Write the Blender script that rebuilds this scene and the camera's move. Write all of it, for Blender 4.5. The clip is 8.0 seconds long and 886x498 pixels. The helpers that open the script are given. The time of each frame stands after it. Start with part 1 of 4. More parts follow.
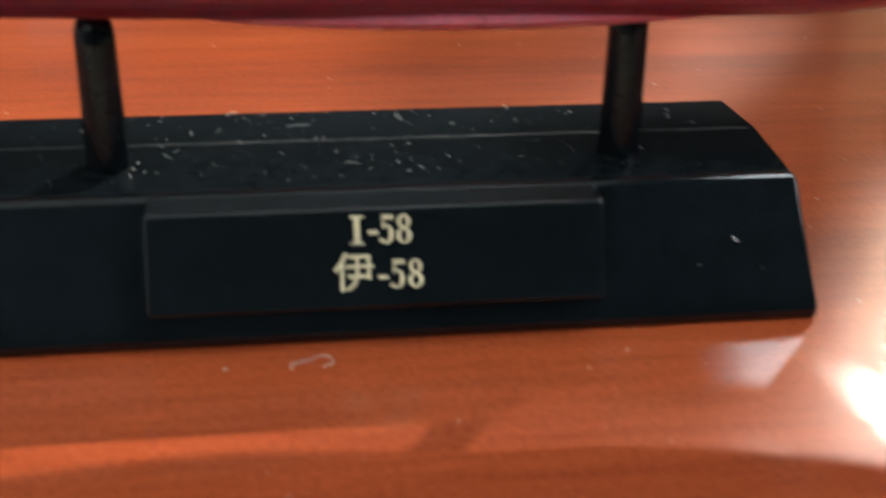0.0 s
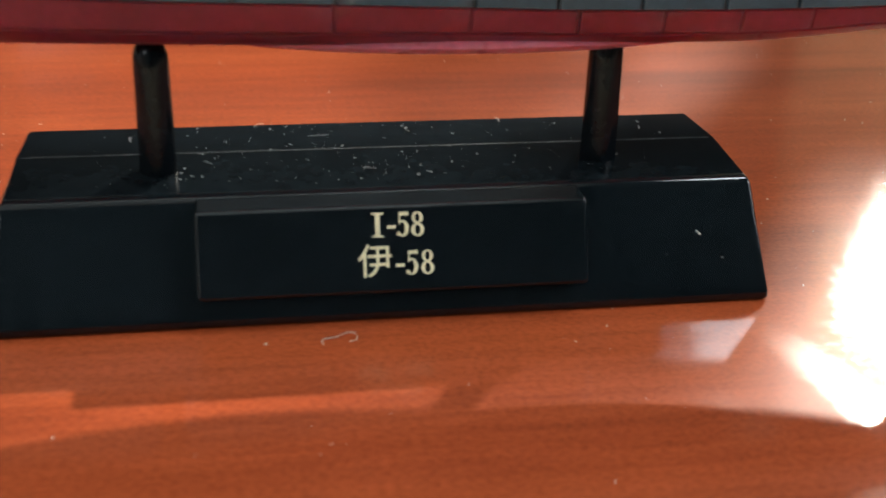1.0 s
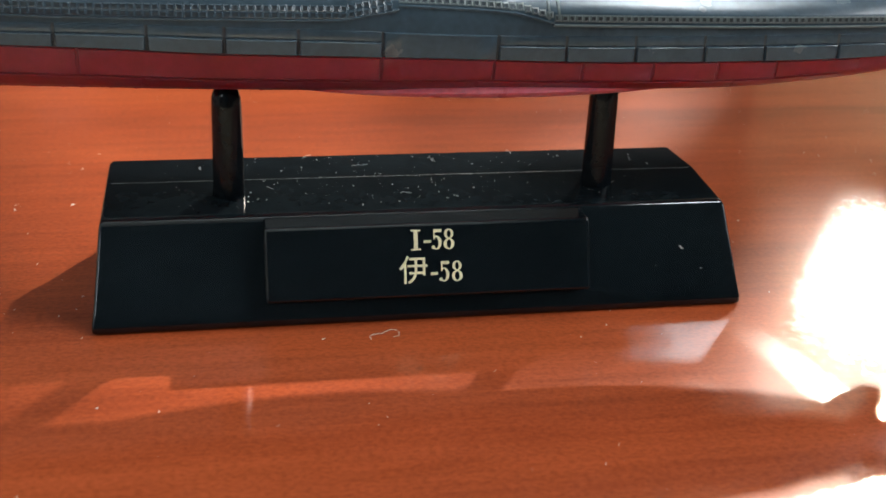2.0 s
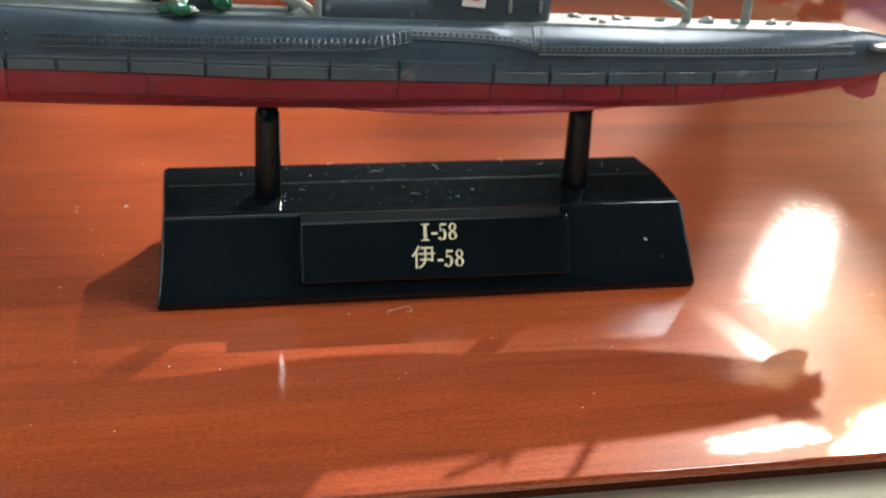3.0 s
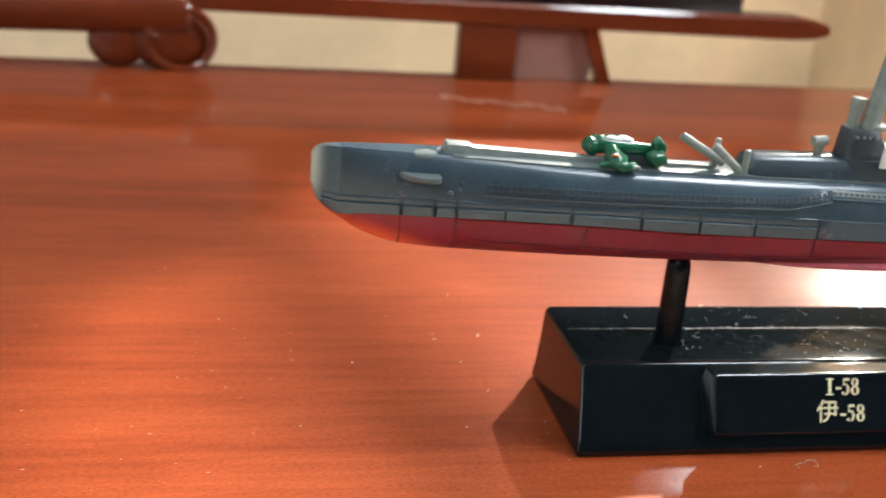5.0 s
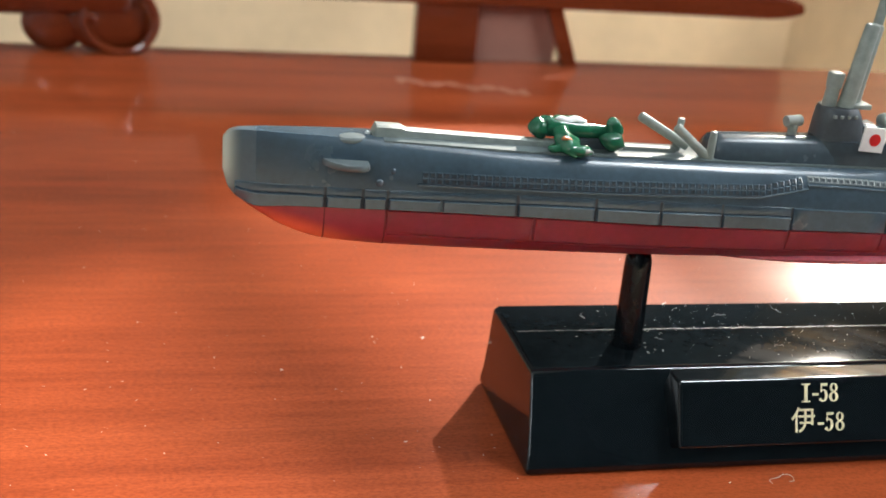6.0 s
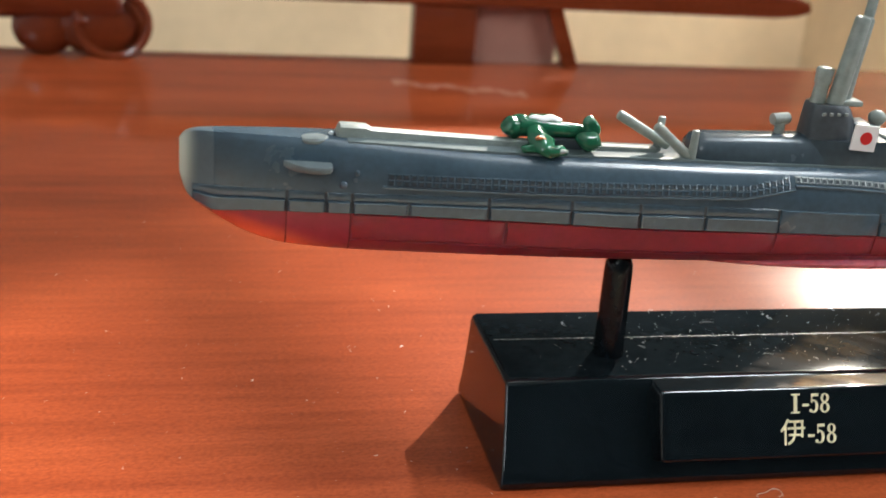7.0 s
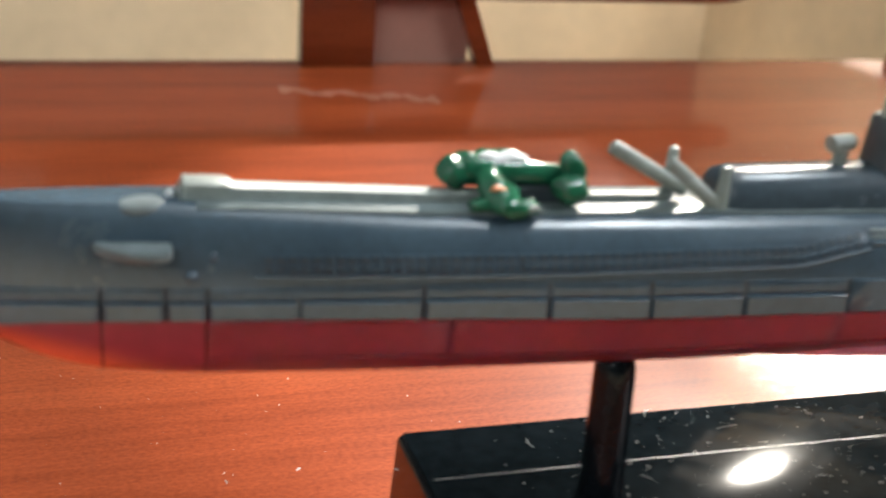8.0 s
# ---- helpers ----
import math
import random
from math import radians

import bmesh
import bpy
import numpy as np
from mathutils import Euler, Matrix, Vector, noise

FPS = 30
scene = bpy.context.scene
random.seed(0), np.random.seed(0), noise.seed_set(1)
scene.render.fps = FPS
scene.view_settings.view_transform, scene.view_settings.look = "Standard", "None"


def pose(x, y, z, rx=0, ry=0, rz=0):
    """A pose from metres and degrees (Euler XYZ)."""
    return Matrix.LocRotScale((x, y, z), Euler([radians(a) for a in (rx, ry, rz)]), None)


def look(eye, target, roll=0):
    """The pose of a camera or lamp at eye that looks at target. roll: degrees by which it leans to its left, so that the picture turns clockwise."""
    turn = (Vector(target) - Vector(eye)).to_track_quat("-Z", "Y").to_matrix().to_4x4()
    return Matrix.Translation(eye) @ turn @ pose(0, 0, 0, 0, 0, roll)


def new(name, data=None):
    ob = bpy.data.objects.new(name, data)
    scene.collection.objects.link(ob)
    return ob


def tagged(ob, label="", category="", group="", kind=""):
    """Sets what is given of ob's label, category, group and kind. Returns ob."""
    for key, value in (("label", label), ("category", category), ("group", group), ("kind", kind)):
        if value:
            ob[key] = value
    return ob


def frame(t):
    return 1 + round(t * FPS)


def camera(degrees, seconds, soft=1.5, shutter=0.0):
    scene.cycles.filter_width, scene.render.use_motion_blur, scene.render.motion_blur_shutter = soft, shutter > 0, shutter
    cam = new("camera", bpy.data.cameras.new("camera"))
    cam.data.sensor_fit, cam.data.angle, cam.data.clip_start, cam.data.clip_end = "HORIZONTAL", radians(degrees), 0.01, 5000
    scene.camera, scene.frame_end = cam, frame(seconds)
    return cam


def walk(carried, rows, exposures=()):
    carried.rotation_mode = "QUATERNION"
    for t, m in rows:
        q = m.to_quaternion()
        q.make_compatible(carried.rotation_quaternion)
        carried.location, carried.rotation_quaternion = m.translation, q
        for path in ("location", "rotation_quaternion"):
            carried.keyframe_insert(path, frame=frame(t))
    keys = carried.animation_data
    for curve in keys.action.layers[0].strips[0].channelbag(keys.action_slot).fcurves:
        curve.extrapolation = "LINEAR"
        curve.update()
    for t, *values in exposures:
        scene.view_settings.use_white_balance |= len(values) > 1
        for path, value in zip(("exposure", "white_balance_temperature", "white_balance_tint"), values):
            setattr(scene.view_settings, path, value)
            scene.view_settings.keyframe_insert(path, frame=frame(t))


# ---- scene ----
# ---------------------------------------------------------------- camera
RX0, RX1, RY0, RY1, RH = -1.6, 0.60, -1.6, 1.15, 2.70     # the room
C = 0.01          # the table-top things are written in centimetres
TZ = 0.75         # height of the table top over the floor
LENS = 39.28
cam = camera(LENS, 8.0, soft=1.6, shutter=0.42)
cam.data.dof.use_dof = True
cam.data.dof.focus_distance = 0.152
cam.data.dof.aperture_fstop = 39.0
ROWS = [
    (0, (-0.74, -9.51, 5.51), (0.46, -0.60, 1.13), 1.02),
    (0.2, (-0.79, -9.66, 5.59), (0.72, -0.90, 1.02), 1.78),
    (0.3, (-0.82, -9.75, 5.64), (0.66, -0.98, 1.06), 2.07),
    (0.5, (-0.93, -10.02, 5.77), (0.66, -1.21, 1.32), 2.30),
    (0.7, (-1.11, -10.42, 5.94), (0.51, -1.63, 1.45), 2.12),
    (1, (-1.48, -11.14, 6.15), (0.07, -2.25, 1.84), 1.77),
    (1.2, (-1.76, -11.60, 6.19), (0.02, -2.69, 2.01), 1.99),
    (1.3, (-1.90, -11.82, 6.22), (-0.05, -2.91, 2.06), 2.25),
    (1.5, (-2.16, -12.26, 6.39), (-0.27, -3.33, 2.31), 2.56),
    (1.7, (-2.36, -12.70, 6.73), (-0.57, -3.75, 2.64), 2.41),
    (2.8, (-3.31, -15.40, 7.37), (-1.33, -6.45, 3.39), 2.78),
    (3, (-3.52, -16.13, 7.85), (-1.53, -7.16, 3.91), 2.76),
    (3.2, (-3.28, -16.60, 8.11), (-1.54, -7.57, 4.18), 2.47),
    (3.3, (-3.12, -16.74, 8.16), (-1.50, -7.67, 4.29), 2.24),
    (3.5, (-2.88, -16.87, 8.31), (-1.32, -7.77, 4.45), 1.75),
    (3.6, (-2.84, -16.98, 8.33), (-1.32, -7.87, 4.47), 1.49),
    (3.7, (-2.88, -17.09, 8.41), (-1.38, -8.00, 4.53), 1.30),
    (3.8, (-2.95, -17.28, 8.54), (-1.48, -8.16, 4.73), 1.13),
    (3.9, (-3.06, -17.58, 8.71), (-1.63, -8.41, 4.99), 0.97),
    (4, (-3.18, -18.02, 8.90), (-1.85, -8.79, 5.29), 0.76),
    (4.1, (-3.89, -18.20, 9.21), (-2.54, -8.99, 5.55), 1.44),
    (4.2, (-5.47, -17.67, 9.00), (-3.90, -8.49, 5.35), 2.71),
    (4.3, (-6.93, -17.37, 9.03), (-5.32, -8.21, 5.36), 3.01),
    (4.4, (-8.34, -16.66, 8.90), (-6.54, -7.54, 5.23), 3.47),
    (4.5, (-9.40, -16.04, 9.19), (-7.44, -6.99, 5.43), 3.95),
    (4.6, (-9.41, -15.71, 9.12), (-7.59, -6.59, 5.46), 4.24),
    (4.7, (-9.42, -15.43, 9.05), (-7.67, -6.30, 5.40), 4.48),
    (4.8, (-9.42, -15.18, 8.97), (-7.63, -6.05, 5.33), 4.67),
    (4.9, (-9.42, -14.97, 8.90), (-7.54, -5.83, 5.33), 4.82),
    (5, (-9.42, -14.78, 8.83), (-7.42, -5.63, 5.31), 4.94),
    (5.2, (-9.32, -14.39, 8.80), (-7.13, -5.30, 5.24), 4.93),
    (6.3, (-8.17, -12.93, 8.15), (-6.03, -3.86, 4.53), 4.68),
    (6.5, (-8.02, -12.86, 8.12), (-5.98, -3.78, 4.47), 4.63),
    (7, (-7.74, -12.67, 8.11), (-5.72, -3.56, 4.55), 4.28),
    (7.5, (-6.99, -10.73, 7.15), (-4.67, -1.64, 3.71), 3.83),
    (7.7, (-6.83, -9.52, 7.12), (-4.20, -0.45, 3.82), 3.77),
    (7.8, (-6.78, -8.86, 7.10), (-4.03, 0.23, 3.95), 3.77),
    (7.9, (-6.74, -8.20, 7.10), (-3.97, 0.82, 3.79), 3.76),
    (8, (-6.72, -7.53, 7.09), (-3.92, 1.40, 3.54), 3.76),
]


def on_table(p):
    return Vector((p[0] * C, p[1] * C, TZ + p[2] * C))


walk(cam, [(t, look(on_table(e), on_table(g), r)) for t, e, g, r in ROWS], exposures=[(0.0, 0.3), (1.5, 0.3), (3.0, 0.36), (3.5, 0.28), (4.1, 0.27), (4.5, 0.55), (5.0, 0.7), (6.5, 0.67), (8.0, 0.55)])

# ---------------------------------------------------------------- light
SUN_AZ, SUN_EL = 35.0, 30.3      # degrees to the right of straight ahead (+y), degrees over the horizon
world = bpy.data.worlds.new("sky")
world.use_nodes = True
scene.world = world
wn = world.node_tree.nodes
sky = wn.new("ShaderNodeTexSky")
sky.sky_type = "NISHITA"
sky.sun_disc = False
sky.sun_elevation = radians(SUN_EL)
sky.sun_rotation = radians(SUN_AZ)
world.node_tree.links.new(sky.outputs[0], wn["Background"].inputs[0])
sky.dust_density = 2.0
wn["Background"].inputs[1].default_value = 0.07

sun = new("sun", bpy.data.lights.new("sun", "SUN"))
sun.data.energy = 6.2
sun.data.angle = radians(1.0)
sun.data.color = (1.0, 0.93, 0.82)
sun_way = Vector((math.sin(radians(SUN_AZ)) * math.cos(radians(SUN_EL)), math.cos(radians(SUN_AZ)) * math.cos(radians(SUN_EL)), math.sin(radians(SUN_EL))))
sun.matrix_world = look(sun_way * 10, (0, 0, 0))


def added_lamp(name, eye, target, w, h, watts, colour=(0.92, 0.97, 1.0), shape="RECTANGLE", turn=0.0):
    """An area lamp added at an unseen wall opening."""
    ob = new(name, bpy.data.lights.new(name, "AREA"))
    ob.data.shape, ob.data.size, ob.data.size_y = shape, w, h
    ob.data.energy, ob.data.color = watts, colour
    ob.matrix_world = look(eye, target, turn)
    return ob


# fill lamps added at unseen side and high openings
added_lamp("side_fill_lamp", (RX1 + 0.045, 0.165, 2.14), (0.0, 0.165, 2.14), 0.53, 0.56, 26.0, (0.86, 0.95, 1.0))
added_lamp("high_fill_lamp", (-1.175, RY0 - 0.03, 2.0), (-1.175, 0.0, 2.0), 0.60, 0.76, 8.0, (0.86, 0.95, 1.0))
# added lamp that washes the beige wall, by an unseen low opening
splay = added_lamp("wall_wash_lamp", (RX1 - 0.020, 0.72, 1.02), (0.15, 1.15, 0.76), 0.20, 0.14, 1.9, (1.0, 0.96, 0.90))
splay.data.spread = radians(150)
# warm lamp added behind slats, for a yellow reflection in the lacquer
added_lamp("warm_stripe_lamp", (RX1 - 0.002, 0.935, 1.288), (0.0, 0.935, 1.288), 0.15, 0.115, 0.18, (1.0, 0.78, 0.50))
# another fill lamp, added at an unseen low opening
added_lamp("low_fill_lamp", (RX1 + 0.036, -0.20, 1.18), (0.0, -0.20, 1.18), 0.39, 0.35, 4.0, (0.93, 0.97, 1.0))

# ---------------------------------------------------------------- materials


def material(name):
    m = bpy.data.materials.new(name)
    m.use_nodes = True
    return m, m.node_tree.nodes, m.node_tree.links, m.node_tree.nodes["Principled BSDF"]


def noise_node(nodes, links, scale, detail=4.0, rough=0.55, stretch=(1, 1, 1), coord="Object"):
    tc = nodes.new("ShaderNodeTexCoord")
    mp = nodes.new("ShaderNodeMapping")
    mp.inputs["Scale"].default_value = stretch
    nz = nodes.new("ShaderNodeTexNoise")
    nz.inputs["Scale"].default_value = scale
    nz.inputs["Detail"].default_value = detail
    nz.inputs["Roughness"].default_value = rough
    links.new(tc.outputs[coord], mp.inputs["Vector"])
    links.new(mp.outputs[0], nz.inputs["Vector"])
    return nz


def ramp(nodes, links, source, stops):
    r = nodes.new("ShaderNodeValToRGB")
    r.color_ramp.elements[0].position, r.color_ramp.elements[0].color = stops[0][0], (*stops[0][1], 1)
    r.color_ramp.elements[1].position, r.color_ramp.elements[1].color = stops[-1][0], (*stops[-1][1], 1)
    for pos, col in stops[1:-1]:
        e = r.color_ramp.elements.new(pos)
        e.color = (*col, 1)
    links.new(source, r.inputs[0])
    return r


def mixed(nodes, links, a, b, fac, mode="MIX"):
    mx = nodes.new("ShaderNodeMix")
    mx.data_type, mx.blend_type = "RGBA", mode
    for sock, v in ((mx.inputs[6], a), (mx.inputs[7], b), (mx.inputs[0], fac)):
        if isinstance(v, (int, float)):
            sock.default_value = v
        elif isinstance(v, tuple):
            sock.default_value = (*v, 1)
        else:
            links.new(v, sock)
    return mx.outputs[2]


def bump(nodes, links, bsdf, height, strength, distance=0.0002):
    b = nodes.new("ShaderNodeBump")
    b.inputs["Strength"].default_value = strength
    b.inputs["Distance"].default_value = distance
    links.new(height, b.inputs["Height"])
    links.new(b.outputs[0], bsdf.inputs["Normal"])


def plain(name, col, rough=0.4, var=0.18, scale=900.0, metal=0.0, coat=0.0, bumps=0.25, sss=0.0, sss_radius=(1, 0.2, 0.1), sss_scale=0.002, dark=None):
    m, n, l, b = material(name)
    nz = noise_node(n, l, scale)
    big = noise_node(n, l, scale / 9)
    lo = tuple(c * (1 - var) for c in col) if dark is None else dark
    hi = tuple(min(1, c * (1 + var)) for c in col)
    r = ramp(n, l, nz.outputs[0], [(0.3, lo), (0.7, hi)])
    r2 = ramp(n, l, big.outputs[0], [(0.3, (0.82, 0.82, 0.82)), (0.7, (1.08, 1.08, 1.08))])
    l.new(mixed(n, l, r.outputs[0], r2.outputs[0], 1.0, "MULTIPLY"), b.inputs["Base Color"])
    rr = n.new("ShaderNodeMapRange")
    rr.inputs[3].default_value, rr.inputs[4].default_value = rough * 0.8, min(1, rough * 1.25)
    l.new(big.outputs[0], rr.inputs[0])
    l.new(rr.outputs[0], b.inputs["Roughness"])
    b.inputs["Metallic"].default_value = metal
    b.inputs["Coat Weight"].default_value = coat
    if sss:
        b.inputs["Subsurface Weight"].default_value = sss
        b.inputs["Subsurface Radius"].default_value = sss_radius
        b.inputs["Subsurface Scale"].default_value = sss_scale
    if bumps:
        bump(n, l, b, nz.outputs[0], bumps, 0.00004 if scale > 300 else 0.001)
    return m


def lacquered_wood(name, tint=1.0, gloss=0.05, scuffs=()):
    """Reddish brown wood under clear lacquer, the grain along x."""
    m, n, l, b = material(name)
    grain = noise_node(n, l, 45.0, 6.0, 0.62, (0.07, 1.6, 1.6))
    fine = noise_node(n, l, 620.0, 4.0, 0.65, (0.10, 1.0, 1.0))
    cloud = noise_node(n, l, 22.0, 4.0, 0.6, (0.35, 1, 1))
    fleck = noise_node(n, l, 2400.0, 3.0, 0.7, (0.55, 1, 1))
    r = ramp(n, l, grain.outputs[0], [(0.27, (0.23 * tint, 0.042 * tint, 0.013 * tint)), (0.5, (0.34 * tint, 0.068 * tint, 0.021 * tint)), (0.75, (0.42 * tint, 0.092 * tint, 0.029 * tint))])
    f = ramp(n, l, fine.outputs[0], [(0.32, (0.84, 0.80, 0.78)), (0.66, (1.07, 1.07, 1.07))])
    c = ramp(n, l, cloud.outputs[0], [(0.3, (0.76, 0.72, 0.70)), (0.7, (1.12, 1.10, 1.08))])
    k = ramp(n, l, fleck.outputs[0], [(0.34, (0.74, 0.69, 0.67)), (0.6, (1.07, 1.07, 1.07))])
    col = mixed(n, l, r.outputs[0], f.outputs[0], 1.0, "MULTIPLY")
    col = mixed(n, l, col, c.outputs[0], 1.0, "MULTIPLY")
    col = mixed(n, l, col, k.outputs[0], 1.0, "MULTIPLY")
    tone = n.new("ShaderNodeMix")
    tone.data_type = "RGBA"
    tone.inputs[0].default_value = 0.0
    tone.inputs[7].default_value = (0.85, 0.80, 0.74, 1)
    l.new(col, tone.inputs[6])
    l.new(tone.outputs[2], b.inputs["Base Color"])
    b.inputs["Roughness"].default_value = 0.40
    b.inputs["Specular IOR Level"].default_value = 0.06
    b.inputs["Coat Weight"].default_value = 1.0
    b.inputs["Coat IOR"].default_value = 1.5
    wear = noise_node(n, l, 35.0, 3.0, 0.6)
    mr = n.new("ShaderNodeMapRange")
    mr.inputs[1].default_value, mr.inputs[2].default_value = 0.35, 0.7
    mr.inputs[3].default_value, mr.inputs[4].default_value = gloss * 0.6, gloss * 1.5
    l.new(wear.outputs[0], mr.inputs[0])
    rough = mr.outputs[0]
    for cx, cy, turn, half_long, half_wide, dull in scuffs:
        # lacquer rubbed dull in an oval with a ragged edge
        tc = n.new("ShaderNodeTexCoord")
        mp = n.new("ShaderNodeMapping")
        mp.vector_type = "TEXTURE"
        mp.inputs["Location"].default_value = (cx * C, cy * C, TZ)
        mp.inputs["Rotation"].default_value = (0, 0, radians(turn))
        mp.inputs["Scale"].default_value = (half_long * C, half_wide * C, 1)
        l.new(tc.outputs["Object"], mp.inputs["Vector"])
        # a rounded oblong: the fourth root of x^4 + y^4
        sq = n.new("ShaderNodeVectorMath")
        sq.operation = "MULTIPLY"
        l.new(mp.outputs[0], sq.inputs[0])
        l.new(mp.outputs[0], sq.inputs[1])
        ln = n.new("ShaderNodeVectorMath")
        ln.operation = "LENGTH"
        l.new(sq.outputs[0], ln.inputs[0])
        rt = n.new("ShaderNodeMath")
        rt.operation = "SQRT"
        l.new(ln.outputs["Value"], rt.inputs[0])
        ragged = noise_node(n, l, 700.0, 8.0, 0.8)
        ad = n.new("ShaderNodeMath")
        ad.operation = "MULTIPLY_ADD"
        l.new(ragged.outputs[0], ad.inputs[0])
        ad.inputs[1].default_value = 1.7
        l.new(rt.outputs[0], ad.inputs[2])
        fall = n.new("ShaderNodeMapRange")
        fall.interpolation_type = "SMOOTHSTEP"
        fall.inputs[1].default_value, fall.inputs[2].default_value = 1.2, 2.3
        fall.inputs[3].default_value, fall.inputs[4].default_value = dull, 0.0
        l.new(ad.outputs[0], fall.inputs[0])
        top = n.new("ShaderNodeMath")
        top.operation = "MAXIMUM"
        l.new(rough, top.inputs[0])
        l.new(fall.outputs[0], top.inputs[1])
        rough = top.outputs[0]
    l.new(rough, b.inputs["Coat Roughness"])
    # a pale tone paints the whitest glare into the dullest lacquer
    glare_pale = n.new("ShaderNodeMapRange")
    glare_pale.inputs[1].default_value, glare_pale.inputs[2].default_value = 0.30, 0.36
    glare_pale.inputs[3].default_value, glare_pale.inputs[4].default_value = 0.0, 0.25 if scuffs else 0.0
    l.new(rough, glare_pale.inputs[0])
    l.new(glare_pale.outputs[0], tone.inputs[0])
    wave = noise_node(n, l, 90.0, 2.0, 0.5)
    speck = noise_node(n, l, 1400.0, 3.0, 0.7)
    fb = n.new("ShaderNodeBump")
    fb.inputs["Strength"].default_value = 0.10
    fb.inputs["Distance"].default_value = 0.0001
    l.new(speck.outputs[0], fb.inputs["Height"])
    cb = n.new("ShaderNodeBump")
    cb.inputs["Strength"].default_value = 0.05
    cb.inputs["Distance"].default_value = 0.001
    l.new(wave.outputs[0], cb.inputs["Height"])
    l.new(fb.outputs[0], cb.inputs["Normal"])
    l.new(cb.outputs[0], b.inputs["Coat Normal"])
    return m


# the dull ovals lie where the sun's glare is wanted
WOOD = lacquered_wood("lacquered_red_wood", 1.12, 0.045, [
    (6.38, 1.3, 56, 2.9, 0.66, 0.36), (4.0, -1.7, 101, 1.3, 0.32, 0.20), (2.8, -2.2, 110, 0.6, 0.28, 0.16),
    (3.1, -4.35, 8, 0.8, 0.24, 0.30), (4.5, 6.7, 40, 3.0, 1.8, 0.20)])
WOOD_MID = lacquered_wood("mid_lacquered_red_wood", 0.95, 0.35)
WOOD_DARK = lacquered_wood("dark_lacquered_red_wood", 0.55, 0.12)
# the stand's black again, its IOR lowered to hold the sun's glare down
TOPBLACK = plain("low_sheen_black_plastic", (0.006, 0.009, 0.011), 0.05, 0.3, 700, bumps=0.02)
TOPBLACK.node_tree.nodes["Principled BSDF"].inputs["IOR"].default_value = 1.09
BLACK = plain("black_plastic", (0.005, 0.008, 0.010), 0.055, 0.3, 700, bumps=0.01)
SATIN = plain("black_satin_plastic", (0.005, 0.007, 0.009), 0.20, 0.3, 700, bumps=0.03)
PEGBLACK = plain("dull_black_plastic", (0.004, 0.006, 0.008), 0.20, 0.3, 700, bumps=0.03)
PEGBLACK.node_tree.nodes["Principled BSDF"].inputs["Specular IOR Level"].default_value = 0.22
GREY = plain("grey_plastic", (0.052, 0.083, 0.110), 0.25, 0.10, 1200, bumps=0.03)
GREY.node_tree.nodes["Principled BSDF"].inputs["Specular IOR Level"].default_value = 0.75
TOWERGREY = plain("darker_grey_plastic", (0.050, 0.070, 0.086), 0.25, 0.10, 1200, bumps=0.04)
DARKGREY = plain("dark_grey_paint", (0.055, 0.066, 0.078), 0.45, 0.15, 1200, bumps=0.12)
MIDGREY = plain("mid_grey_paint", (0.21, 0.24, 0.24), 0.38, 0.12, 900, bumps=0.15)
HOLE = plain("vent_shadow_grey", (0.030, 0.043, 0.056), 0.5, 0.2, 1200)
INK = plain("dark_joint_wash_and_vent_shade", (0.036, 0.044, 0.052), 0.6, 0.2, 1200)
PALE = plain("pale_grey_paint", (0.24, 0.27, 0.25), 0.40, 0.15, 900, bumps=0.15)
FOREDECK = plain("fore_deck_grey", (0.125, 0.155, 0.160), 0.30, 0.15, 900, bumps=0.15)
PLANEGREY = plain("rubbed_grey_plastic", (0.125, 0.150, 0.155), 0.30, 0.25, 700, bumps=0.2)
# paler than the fore deck, to put the sun's sheen into the colour
DECK = plain("sunlit_deck_grey", (0.27, 0.31, 0.30), 0.60, 0.25, 700, bumps=0.3)
DECK.node_tree.nodes["Principled BSDF"].inputs["Specular IOR Level"].default_value = 0.3
RED = plain("dull_red_plastic", (0.33, 0.034, 0.058), 0.33, 0.10, 900, bumps=0.08, sss=1.0, sss_radius=(1.0, 0.12, 0.05), sss_scale=0.006)


